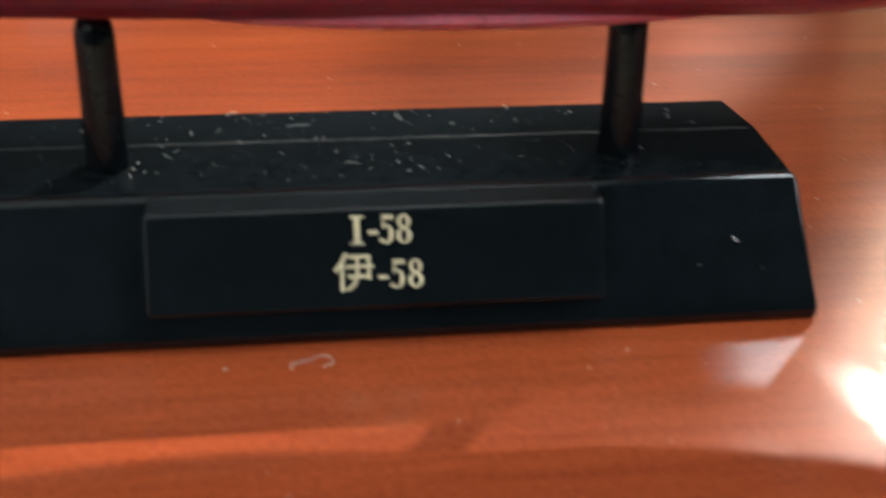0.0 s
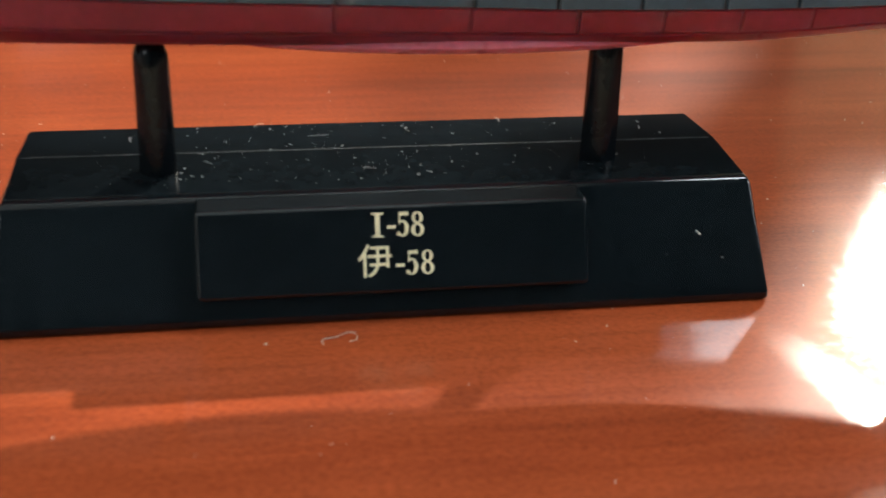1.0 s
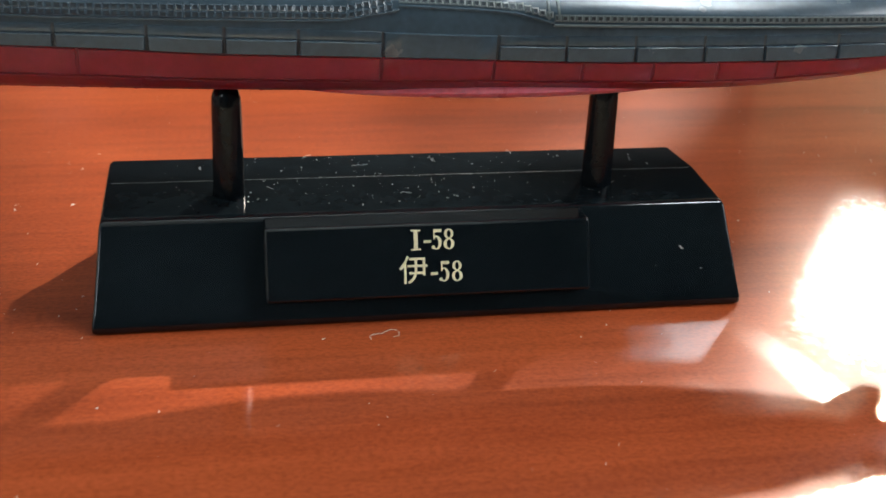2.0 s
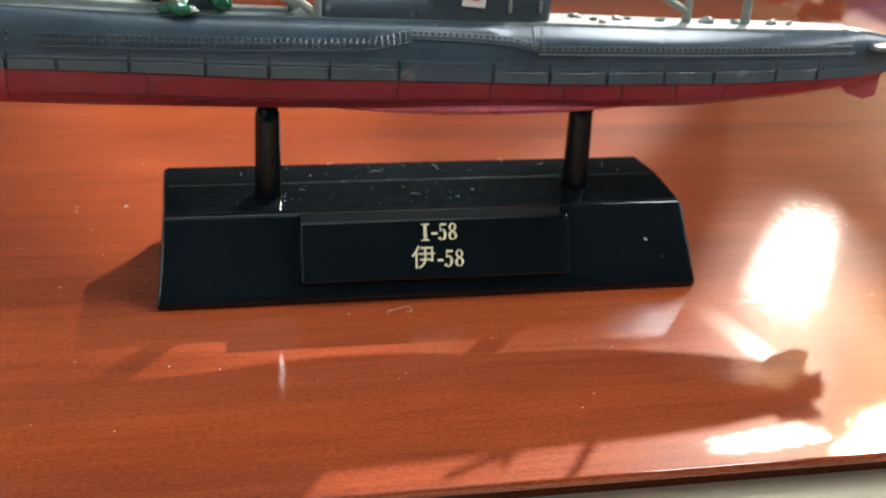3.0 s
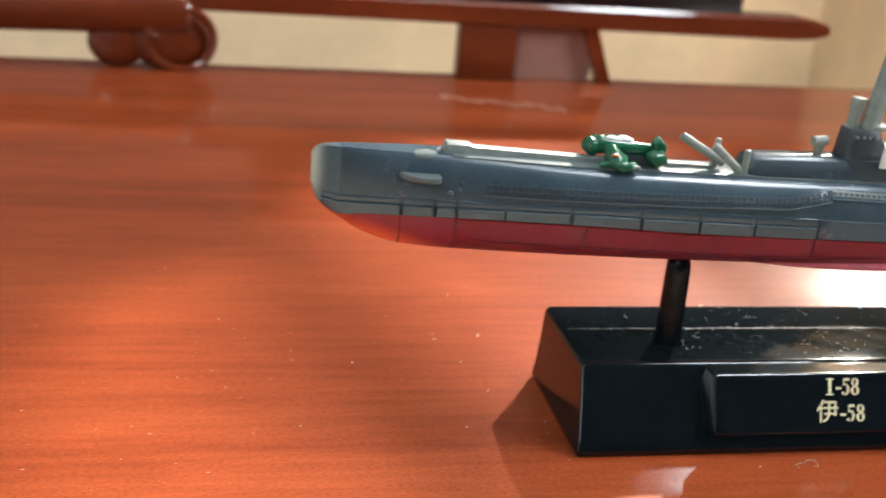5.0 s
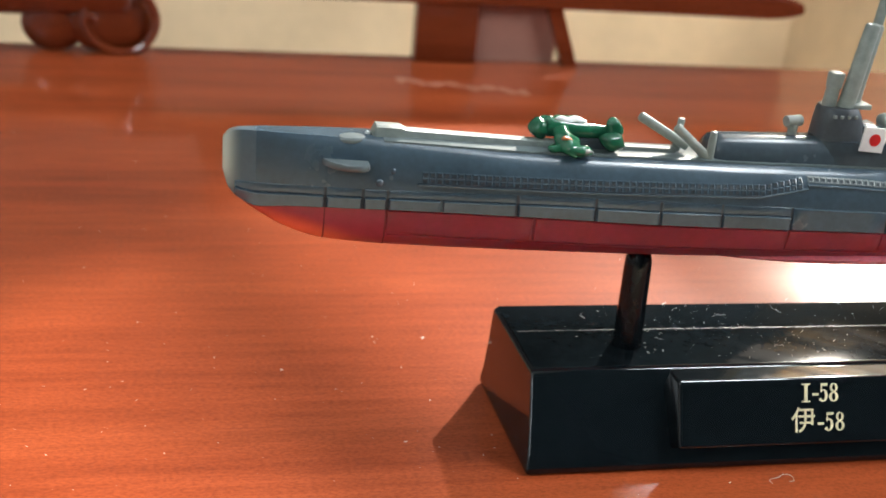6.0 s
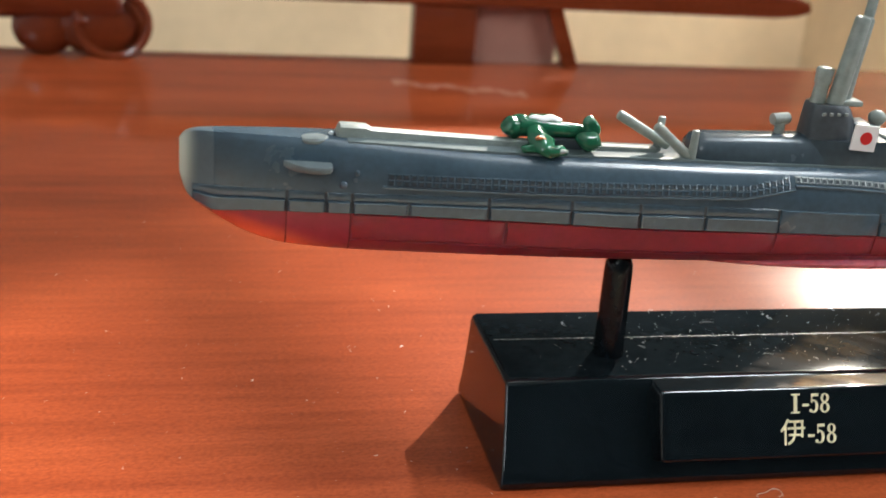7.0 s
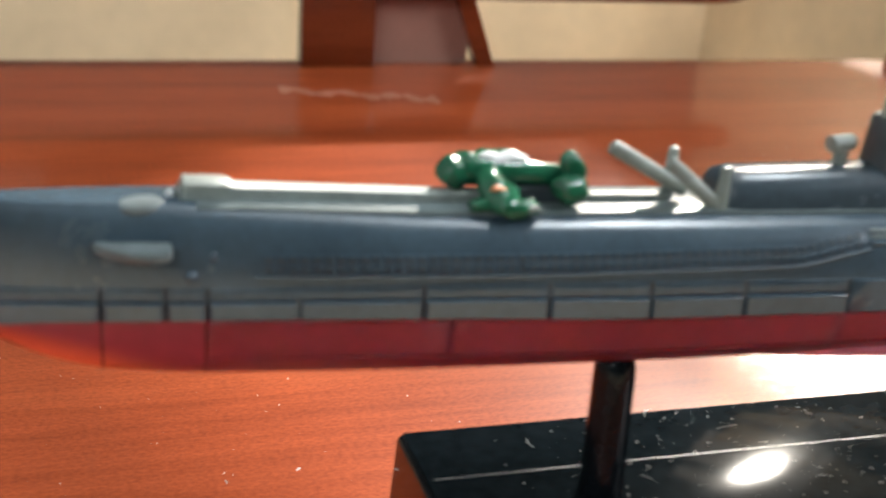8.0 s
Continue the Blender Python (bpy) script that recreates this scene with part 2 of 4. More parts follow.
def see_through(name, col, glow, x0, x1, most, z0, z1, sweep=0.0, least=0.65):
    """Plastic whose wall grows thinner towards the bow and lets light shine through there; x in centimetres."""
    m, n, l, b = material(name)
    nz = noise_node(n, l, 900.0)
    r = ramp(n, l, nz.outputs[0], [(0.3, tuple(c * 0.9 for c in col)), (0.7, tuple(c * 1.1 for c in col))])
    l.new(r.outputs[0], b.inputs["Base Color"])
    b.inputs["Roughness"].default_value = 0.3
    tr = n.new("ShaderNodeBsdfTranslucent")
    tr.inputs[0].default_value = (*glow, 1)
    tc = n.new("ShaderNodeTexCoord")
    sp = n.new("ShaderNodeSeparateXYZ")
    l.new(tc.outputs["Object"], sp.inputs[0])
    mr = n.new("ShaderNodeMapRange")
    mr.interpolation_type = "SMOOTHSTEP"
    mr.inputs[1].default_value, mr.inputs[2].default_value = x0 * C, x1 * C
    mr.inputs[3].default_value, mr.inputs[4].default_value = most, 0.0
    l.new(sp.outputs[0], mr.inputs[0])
    # more translucent low down, weighted by hand to place the glow
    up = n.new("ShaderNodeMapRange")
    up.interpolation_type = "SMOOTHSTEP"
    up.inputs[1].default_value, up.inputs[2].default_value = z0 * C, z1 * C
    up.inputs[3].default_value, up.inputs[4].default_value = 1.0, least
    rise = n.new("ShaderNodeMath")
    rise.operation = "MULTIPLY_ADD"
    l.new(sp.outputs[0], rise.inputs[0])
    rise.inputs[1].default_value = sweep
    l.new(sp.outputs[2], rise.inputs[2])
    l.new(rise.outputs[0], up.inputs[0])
    # the far side keeps full weight, so that the sun gets in
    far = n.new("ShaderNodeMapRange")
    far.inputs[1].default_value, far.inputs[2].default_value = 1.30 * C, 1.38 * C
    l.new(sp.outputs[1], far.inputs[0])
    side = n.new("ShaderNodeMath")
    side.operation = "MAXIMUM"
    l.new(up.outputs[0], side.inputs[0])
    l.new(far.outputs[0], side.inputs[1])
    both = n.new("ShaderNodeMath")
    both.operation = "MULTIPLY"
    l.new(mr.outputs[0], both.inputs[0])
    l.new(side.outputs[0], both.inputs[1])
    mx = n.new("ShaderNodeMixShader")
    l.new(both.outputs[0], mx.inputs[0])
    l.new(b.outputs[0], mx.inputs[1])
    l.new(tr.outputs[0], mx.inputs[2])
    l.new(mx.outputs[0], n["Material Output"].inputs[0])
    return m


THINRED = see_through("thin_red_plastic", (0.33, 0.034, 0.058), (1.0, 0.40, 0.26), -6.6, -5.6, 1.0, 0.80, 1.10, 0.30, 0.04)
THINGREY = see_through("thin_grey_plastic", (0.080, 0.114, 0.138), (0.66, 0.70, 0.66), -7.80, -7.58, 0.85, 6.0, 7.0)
FINRED = plain("red_fin_plastic", (0.46, 0.075, 0.095), 0.3, 0.10, 900, bumps=0.05)
# paler red, to paint the table's bounced light on the keel bulge
BOUNCERED = plain("red_plastic_with_table_bounce", (0.80, 0.21, 0.27), 0.28, 0.10, 900, bumps=0.05, sss=0.4)
GREEN = plain("glossy_green_paint", (0.014, 0.11, 0.055), 0.16, 0.3, 500, bumps=0.1)
WHITE = plain("white_paint", (0.80, 0.80, 0.80), 0.4, 0.04, 900, bumps=0.05)
DISC = plain("red_paint", (0.62, 0.012, 0.014), 0.4, 0.05, 900, bumps=0.0)
ORANGE = plain("faded_orange_paint", (0.65, 0.22, 0.08), 0.35, 0.2, 900)
BRASS = plain("yellow_plastic", (0.62, 0.36, 0.05), 0.3, 0.12, 800)
GOLD = plain("pale_gold_print", (0.86, 0.80, 0.52), 0.35, 0.12, 2500, bumps=0.1)
DUST = plain("white_lint", (0.75, 0.74, 0.70), 0.8, 0.1, 2000)
DARKWALL = plain("unseen_wall_dark_brown", (0.060, 0.049, 0.045), 0.7, 0.08, 60, bumps=0.1)
SOUTHWALL = plain("unseen_wall_slate", (0.062, 0.096, 0.116), 0.7, 0.05, 60, bumps=0.1)
WALL = plain("beige_wall_paint", (0.80, 0.61, 0.40), 0.7, 0.04, 60, bumps=0.1)
PLASTER = plain("white_plaster", (0.78, 0.77, 0.74), 0.75, 0.03, 60, bumps=0.1)
CREAM = plain("cream_paint", (0.70, 0.62, 0.45), 0.45, 0.06, 120, bumps=0.1)
FLOOR = plain("beige_floor", (0.55, 0.46, 0.34), 0.35, 0.08, 20, bumps=0.1)
FRAME = plain("white_window_paint", (0.78, 0.78, 0.76), 0.4, 0.04, 80)
DARKRED = plain("dark_red_wash", (0.15, 0.012, 0.018), 0.5, 0.1, 900)
WORN = plain("worn_grey_plastic", (0.16, 0.17, 0.17), 0.45, 0.5, 160)
PALEMARK = plain("pale_mark_tone", (0.30, 0.105, 0.065), 0.5, 0.25, 300)
PANEL = plain("dusty_pink_paint", (0.40, 0.20, 0.15), 0.5, 0.06, 200)
SLAT, _n, _l, _b = material("translucent_cream_slat")
_t = _n.new("ShaderNodeBsdfTranslucent")
_t.inputs[0].default_value = (0.75, 0.60, 0.40, 1)
_l.new(_t.outputs[0], _n["Material Output"].inputs[0])
SHEER, _n, _l, _b = material("sun_dimming_sheet")
_b.inputs["Base Color"].default_value = (0.80, 0.72, 0.58, 1)
_b.inputs["Roughness"].default_value = 0.9
_t = _n.new("ShaderNodeBsdfTransparent")
_t.inputs[0].default_value = (1.0, 0.84, 0.60, 1)
_m = _n.new("ShaderNodeMixShader")
_m.inputs[0].default_value = 0.5
_l.new(_t.outputs[0], _m.inputs[1])
_l.new(_b.outputs[0], _m.inputs[2])
_l.new(_m.outputs[0], _n["Material Output"].inputs[0])
PURPLE = plain("purple_cloth", (0.34, 0.22, 0.42), 0.8, 0.2, 200)

# ---------------------------------------------------------------- mesh helpers


def part(name, bm, mat, parent=None, label="", smooth=False, unit=C, angle=35):
    """One mesh object from a bmesh that was written in centimetres."""
    bmesh.ops.recalc_face_normals(bm, faces=bm.faces)
    for v in bm.verts:
        v.co *= unit
    me = bpy.data.meshes.new(name)
    bm.to_mesh(me)
    bm.free()
    me.materials.append(mat)
    if smooth:
        me.shade_smooth()
        if angle:
            me.set_sharp_from_angle(angle=radians(angle))
        else:
            # broad faces stay flat and only their rounded edges are shaded round
            ns = np.zeros((len(me.vertices), 3))
            for f in me.polygons:
                for v in f.vertices:
                    ns[v] += np.array(f.normal) * f.area
            ns /= np.maximum(np.linalg.norm(ns, axis=1, keepdims=True), 1e-12)
            me.normals_split_custom_set_from_vertices([tuple(n) for n in ns])
    ob = new(name, me)
    if parent is not None:
        ob.parent = parent
    if label:
        tagged(ob, label)
    return ob


def root(name, place, label, category, group="", kind=""):
    ob = new(name)
    ob.empty_display_size = 0.01
    ob.location = place
    return tagged(ob, label, category, group, kind)


def box(bm, x0, x1, y0, y1, z0, z1, bevel=0.0, seg=2):
    r = bmesh.ops.create_cube(bm, size=1.0)
    vs = r["verts"]
    for v in vs:
        v.co = Vector(((x0 + x1) / 2 + v.co.x * (x1 - x0), (y0 + y1) / 2 + v.co.y * (y1 - y0), (z0 + z1) / 2 + v.co.z * (z1 - z0)))
    if bevel:
        es = {e for v in vs for e in v.link_edges}
        bmesh.ops.bevel(bm, geom=list(es), offset=bevel, segments=seg, profile=0.5, affect="EDGES")
    return bm


def ringed(bm, rings, cap=True):
    """Skin a list of closed rings of points."""
    rows = [[bm.verts.new(p) for p in ring] for ring in rings]
    n = len(rows[0])
    for a, b in zip(rows, rows[1:]):
        for i in range(n):
            bm.faces.new((a[i], a[(i + 1) % n], b[(i + 1) % n], b[i]))
    if cap:
        bm.faces.new(rows[0])
        bm.faces.new(rows[-1])
    return rows


def rod(bm, p0, p1, r0, r1=None, n=12, tip=True, flat=1.0):
    """A tapered round rod with a slightly rounded end."""
    r1 = r0 if r1 is None else r1
    p0, p1 = Vector(p0), Vector(p1)
    d = (p1 - p0).normalized()
    side = d.cross(Vector((0, 1, 0)))
    if side.length < 1e-3:
        side = d.cross(Vector((1, 0, 0)))
    side.normalize()
    up = side.cross(d)
    steps = [(0.0, r0), (1.0, r1)]
    rings = []
    ends = [(p0, r0)]
    ends += [(p1 - d * r1 * 0.35, r1), (p1 - d * r1 * 0.1, r1 * 0.85), (p1, r1 * 0.5)] if tip else [(p1, r1)]
    for c, r in ends:
        rings.append([c + (side * math.cos(2 * math.pi * i / n) + up * math.sin(2 * math.pi * i / n) * flat) * r for i in range(n)])
    ringed(bm, rings)
    return bm


def blob(bm, c, rx, ry, rz, turn=None, u=14, v=8):
    m = Matrix.Translation(c) @ (turn or Matrix.Identity(4)) @ Matrix.Diagonal((rx, ry, rz, 1))
    bmesh.ops.create_uvsphere(bm, u_segments=u, v_segments=v, radius=1.0, matrix=m)
    return bm


def B():
    return bmesh.new()


# ---------------------------------------------------------------- the room
WT = 0.12
# unseen openings, cut to shape the sunlight and to hold added lamps
# the long opening in the wall to the right: y from, y to, z from, z to
LONG = (0.60, 1.125, 1.270, 1.530)
# the opening behind the slats, under it
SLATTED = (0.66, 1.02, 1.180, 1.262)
# the splayed low opening under it
SPLAY = (0.56, 0.78, 0.90, 1.14)
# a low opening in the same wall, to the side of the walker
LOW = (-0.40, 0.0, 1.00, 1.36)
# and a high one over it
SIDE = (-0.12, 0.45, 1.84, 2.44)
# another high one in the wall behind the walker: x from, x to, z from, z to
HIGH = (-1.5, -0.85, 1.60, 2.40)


def structure(name, boxes, mat, label):
    bm = B()
    for b in boxes:
        box(bm, *b)
    return tagged(part(name, bm, mat, None, "", unit=1.0), label, "", "", "structure")


structure("floor", [(RX0 - WT, RX1 + WT, RY0 - WT, RY1 + WT, -0.1, 0.0)], FLOOR, "smooth beige floor")
structure("ceiling", [(RX0 - WT, RX1 + WT, RY0 - WT, RY1 + WT, RH, RH + 0.1)], PLASTER, "plain white ceiling")
structure("wall_north", [(RX0, RX1, RY1, RY1 + WT, 0, 0.86)], WALL, "beige painted lower wall")
# unseen upper part, kept dark so the table mirrors little light
structure("wall_north_upper", [(RX0, RX1, RY1 + 0.003, RY1 + WT, 0.86, RH)], DARKWALL, "unseen upper wall, dark brown for the reflections")
# unseen, slate so that the stand's front mirrors a dark blue
structure("wall_south", [(RX0, HIGH[0], RY0 - WT, RY0, 0, RH), (HIGH[1], RX1, RY0 - WT, RY0, 0, RH),
    (HIGH[0], HIGH[1], RY0 - WT, RY0, 0, HIGH[2]), (HIGH[0], HIGH[1], RY0 - WT, RY0, HIGH[3], RH)], SOUTHWALL, "unseen slate wall for the reflections, with a lamp opening")
structure("wall_west", [(RX0 - WT, RX0, RY0 - WT, RY1 + WT, 0, RH)], PLASTER, "plain white wall")
ET = 0.04
openings = [LONG, SLATTED, SPLAY, LOW, SIDE]
breaks = sorted({RY0 - WT, RY1 + WT} | {y for o in openings for y in o[:2]})
solid = []
for y0, y1 in zip(breaks, breaks[1:]):
    z = 0.0
    for o in sorted((o for o in openings if o[0] < (y0 + y1) / 2 < o[1]), key=lambda o: o[2]):
        solid.append((RX1, RX1 + ET, y0, y1, z, o[2]))
        z = o[3]
    solid.append((RX1, RX1 + ET, y0, y1, z, RH))
structure("wall_east", [b for b in solid if b[2] >= 0.45 - 1e-6], WALL, "beige wall with unseen openings that shape the light")
# unseen near part, slate for the same dark reflection
structure("wall_east_near", [b for b in solid if b[2] < 0.45 - 1e-6], SOUTHWALL, "unseen slate wall for the reflections, with two lamp openings")


def window(name, place, turn, w, h):
    """A framed opening w wide and h high; its foot begins at place."""
    win = tagged(new(name), "unseen framed opening for a fill lamp", "window", "", "structure")
    win.matrix_world = Matrix.Translation(place) @ Euler((0, 0, radians(turn))).to_matrix().to_4x4()
    f = 0.025
    for nm, bx in (("window_sill", (-0.02, w + 0.02, -0.03, 0.04, -0.03, 0.0)), ("window_frame", (0, f, 0.0, 0.03, 0, h)), ("window_frame", (w - f, w, 0.0, 0.03, 0, h)),
                   ("window_frame", (f, w - f, 0.0, 0.03, h - f, h)), ("window_frame", (f, w - f, 0.0, 0.03, 0, f))):
        part(nm, box(B(), *bx), FRAME, win, unit=1.0)
    return win


# unseen frames, added round the fill lamps' openings
window("side_fill_opening", (RX1, SIDE[1], SIDE[2]), -90, SIDE[1] - SIDE[0], SIDE[3] - SIDE[2])
window("low_fill_opening", (RX1, LOW[1], LOW[2]), -90, LOW[1] - LOW[0], LOW[3] - LOW[2])
window("high_fill_opening", (HIGH[1], RY0, HIGH[2]), 180, HIGH[1] - HIGH[0], HIGH[3] - HIGH[2])
# unseen opening whose added parts dim and block the sun in places
win = tagged(new("sun_opening"), "unseen long opening with parts that block and dim the sun", "window", "", "structure")
win.location = (RX1, 0, 0)
part("window_sill", box(B(), -0.02, ET, LONG[0], LONG[1], LONG[2] - 0.012, LONG[2]), FRAME, win, unit=1.0)
for y in (LONG[0], LONG[1] - 0.012):
    part("window_frame", box(B(), 0.0, 0.03, y, y + 0.012, LONG[2], LONG[3]), FRAME, win, unit=1.0)
# sheer sheet added to halve the sun on the right
bm = B()
rows = []
for i in range(61):
    y = LONG[0] + 0.012 + 0.18 * i / 60
    x = 0.020 + 0.006 * math.sin(i * 0.9)
    rows.append((bm.verts.new((x, y, LONG[2] + 0.004)), bm.verts.new((x, y, LONG[3] - 0.004))))
for p, q in zip(rows, rows[1:]):
    bm.faces.new((p[0], q[0], q[1], p[1]))
# panel added to keep the sun off the back of the table
part("sun_block", box(B(), 0.0, 0.006, 0.9105, LONG[1] - 0.012, LONG[2], 1.335, 0.001), FRAME, win, unit=1.0)
part("sun_sheet", bm, SHEER, win, "unseen sheer sheet that dims the sun", smooth=True, unit=1.0)
bm = B()
# panel added to keep the sun off the table before the stand
ringed(bm, [[(x, 0.808, LONG[2]), (x, 0.858, LONG[2]), (x, 0.858, 1.376), (x, 0.808, 1.345)] for x in (0.0075, 0.0105)])
part("sun_block", bm, SLAT, win, unit=1.0)
# bar added to cast a soft dark band on the table
bm = B()
ringed(bm, [[(x, 0.846, 1.395), (x, LONG[1] - 0.012, 1.447), (x, LONG[1] - 0.012, 1.467), (x, 0.846, 1.413)] for x in (0.001, 0.005)])
part("shade_bar", bm, FRAME, win, "unseen slanting bar that shades a band of the table", unit=1.0)
# unseen slats added to stripe the warm lamp's reflection
win = tagged(new("slat_opening"), "unseen opening with slats and an added warm lamp", "window", "", "structure")
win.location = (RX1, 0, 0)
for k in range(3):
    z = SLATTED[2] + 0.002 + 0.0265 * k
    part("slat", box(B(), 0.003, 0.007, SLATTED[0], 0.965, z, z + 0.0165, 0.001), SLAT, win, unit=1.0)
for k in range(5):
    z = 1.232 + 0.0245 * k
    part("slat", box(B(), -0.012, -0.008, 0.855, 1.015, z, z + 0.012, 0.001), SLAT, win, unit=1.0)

# ---------------------------------------------------------------- the table
TX0, TX1, TY0, TY1 = -62.0, 46.0, -4.85, 24.05
table = root("table", (0, 0, 0), "glossy reddish brown lacquered wooden side table", "table")
bm = box(B(), TX0 * C, TX1 * C, TY0 * C, TY1 * C, TZ - 0.0013, TZ, 0.0005, 3)
part("tabletop", bm, WOOD, table, unit=1.0, smooth=True, angle=0)
part("underlay", box(B(), TX0 * C + 0.002, TX1 * C - 0.002, TY0 * C + 0.003, TY1 * C - 0.003, TZ - 0.0042, TZ - 0.0013), WOOD_DARK, table, unit=1.0)
part("ledge", box(B(), TX0 * C, TX1 * C, TY0 * C - 0.07, TY1 * C - 0.003, TZ - 0.10, TZ - 0.0042, 0.003), CREAM, table, "pale cream painted ledge under the wooden top", unit=1.0)
for sx in (TX0 * C + 0.03, TX1 * C - 0.075):
    for sy in (TY0 * C + 0.02, TY1 * C - 0.065):
        part("leg", box(B(), sx, sx + 0.045, sy, sy + 0.045, 0, TZ - 0.10, 0.004), WOOD_DARK, table, unit=1.0)

# ---------------------------------------------------------------- carved wooden stand at the back of the table
carved = root("carved_stand", (0.006, 0, TZ), "dark red carved wooden stand with scroll foot on the table", "wooden stand")
KY0, KY1 = 23.15, 24.0
bm = B()
rings = []
for x, zb, zt in ((-16.5, 1.95, 2.5), (-9.2, 1.80, 2.5), (9.6, 1.74, 2.5), (10.3, 1.80, 2.40), (10.75, 1.92, 2.25)):
    rings.append([(x, KY0, zb + 0.06), (x, KY0 + 0.08, zb), (x, KY1, zb), (x, KY1, zt), (x, KY0 + 0.12, zt), (x, KY0, zt - 0.12)])
ringed(bm, rings)
part("board", bm, WOOD_DARK, carved, smooth=True, angle=30)
part("post", box(B(), -1.75, 0.15, KY0 + 0.1, KY1 - 0.05, 0.0, 1.76, 0.05), WOOD_DARK, carved, smooth=True)
bm = B()
ringed(bm, [[(x, KY0 + 0.15, z), (x + 0.48, KY0 + 0.15, z), (x + 0.48, KY1 - 0.1, z), (x, KY1 - 0.1, z)] for x, z in ((2.95, 0.0), (2.3, 1.78))])
part("brace", bm, WOOD_DARK, carved)
part("panel", box(B(), 0.15, 2.75, KY1 - 0.3, KY1 - 0.2, 0.0, 1.76), PANEL, carved, "dusty pink panel")
bm = B()
blob(bm, Vector((-10.7, 23.35, 0.88)), 1.25, 0.45, 0.92, u=24, v=14)
blob(bm, Vector((-12.2, 23.4, 0.75)), 0.9, 0.4, 0.78, u=20, v=12)
rod(bm, (-16.3, 23.4, 1.55), (-10.0, 23.4, 1.75), 0.62, 0.72, 16)
part("scroll_foot", bm, WOOD_DARK, carved, smooth=True)
bm = B()
rings = []
for i in range(33):
    a = 2 * math.pi * i / 32
    c = Vector((-10.35 + 0.98 * math.cos(a), 22.95, 0.98 + 0.92 * math.sin(a)))
    rings.append([c + Vector((math.cos(a) * 0.13 * math.cos(q), 0.14 * math.sin(q), math.sin(a) * 0.13 * math.cos(q))) for q in [2 * math.pi * k / 8 for k in range(8)]])
ringed(bm, rings, cap=False)
part("scroll_ring", bm, WOOD_DARK, carved, smooth=True)
for x, z in ((-11.2, 1.05), (-13.2, 1.35), (-14.6, 1.7)):
    part("carved_boss", blob(B(), Vector((x, 22.9, z)), 0.22, 0.1, 0.16), WOOD_DARK, carved, smooth=True)
shelf_box = root("black_box", (0, 0, TZ), "plain black box standing on the carved wooden stand", "box")
part("body", box(B(), -7.5, 8.2, KY0 + 0.15, KY1 + 0.9, 2.5, 4.1, 0.08), SATIN, shelf_box, smooth=True)
part("lid", box(B(), -7.54, 8.24, KY0 + 0.11, KY1 + 0.94, 4.1, 5.0, 0.08), SATIN, shelf_box, smooth=True)

# small things at the back of the table, beyond the stern
small_box = root("small_box", (0, 0, TZ), "small reddish brown box with a red light", "box")
part("body", box(B(), 15.6, 17.0, 21.9, 22.7, 0.0, 0.50, 0.06), WOOD_MID, small_box, smooth=True)
part("red_light", blob(B(), Vector((16.0, 21.88, 0.30)), 0.14, 0.06, 0.14), DISC, small_box, "small bright red light")
rack = root("wooden_rack", (0, 0, TZ), "small brown wooden rack standing on the table", "rack")
part("post", box(B(), 17.05, 17.5, 22.2, 22.6, 0.0, 1.45, 0.04), WOOD_MID, rack, smooth=True)
bm = B()
ringed(bm, [[(x0, 22.1, z), (x1, 22.1, z), (x1, 22.8, z), (x0, 22.8, z)] for x0, x1, z in ((16.7, 17.7, 1.40), (16.3, 17.85, 1.75), (16.3, 17.85, 3.4))])
part("head", bm, WOOD_MID, rack)
bm = B()
ringed(bm, [[(x0, 22.3, z), (x1, 22.3, z), (x1, 22.9, z), (x0, 22.9, z)] for x0, x1, z in ((17.9, 18.6, 0.0), (17.8, 18.5, 0.9), (18.4, 19.2, 1.8), (18.4, 19.2, 3.4))])
part("brace", bm, WOOD_MID, rack)
cloth = root("folded_cloth", (0, 0, TZ), "folded purple cloth lying on the table", "cloth")
bm = B()
rings = []
for k in range(7):
    z = 1.25 * k / 6
    q = 1 - 0.35 * (k / 6) ** 3
    rings.append([(20.4 + q * (1.75 + 0.16 * math.sin(5 * a + k)) * math.cos(a), 22.4 + q * (0.75 + 0.08 * math.sin(7 * a + 2 * k)) * math.sin(a), z) for a in [2 * math.pi * i / 28 for i in range(28)]])
ringed(bm, rings)
part("cloth", bm, PURPLE, cloth, smooth=True, angle=60)

# ---------------------------------------------------------------- the display stand
stand = root("display_stand", (0, 0, TZ), "glossy black plastic display stand with gold lettering on the table", "display stand")


def stand_ring(hx, y0, y1, z, r=0.035):
    pts = []
    for cx, cy, a0 in ((hx - r, y0 + r, -90), (hx - r, y1 - r, 0), (-hx + r, y1 - r, 90), (-hx + r, y0 + r, 180)):
        for k in range(4):
            a = radians(a0 + 30 * k)
            pts.append((cx + r * math.cos(a), cy + r * math.sin(a), z))
    return pts


HZ = 1.20
bm = B()
levels = [(3.98, -0.04, 2.50, 0.0), (4.01, -0.07, 2.53, 0.04), (4.005, -0.065, 2.53, 0.12), (3.98, 0.02, 2.52, 0.28), (3.935, 0.26, 2.54, 0.70), (3.895, 0.515, 2.58, 1.12), (3.88, 0.56, 2.58, 1.16), (3.84, 0.62, 2.56, HZ)]
rows = ringed(bm, [stand_ring(hx, a, b, z) for hx, a, b, z in levels], cap=False)
bm.faces.new(rows[0])
# the top is a very shallow roof with its ridge along the stand
top = rows[-1]
ridge = [bm.verts.new((s * 3.855, 1.62, HZ + 0.045)) for s in (1, -1)]
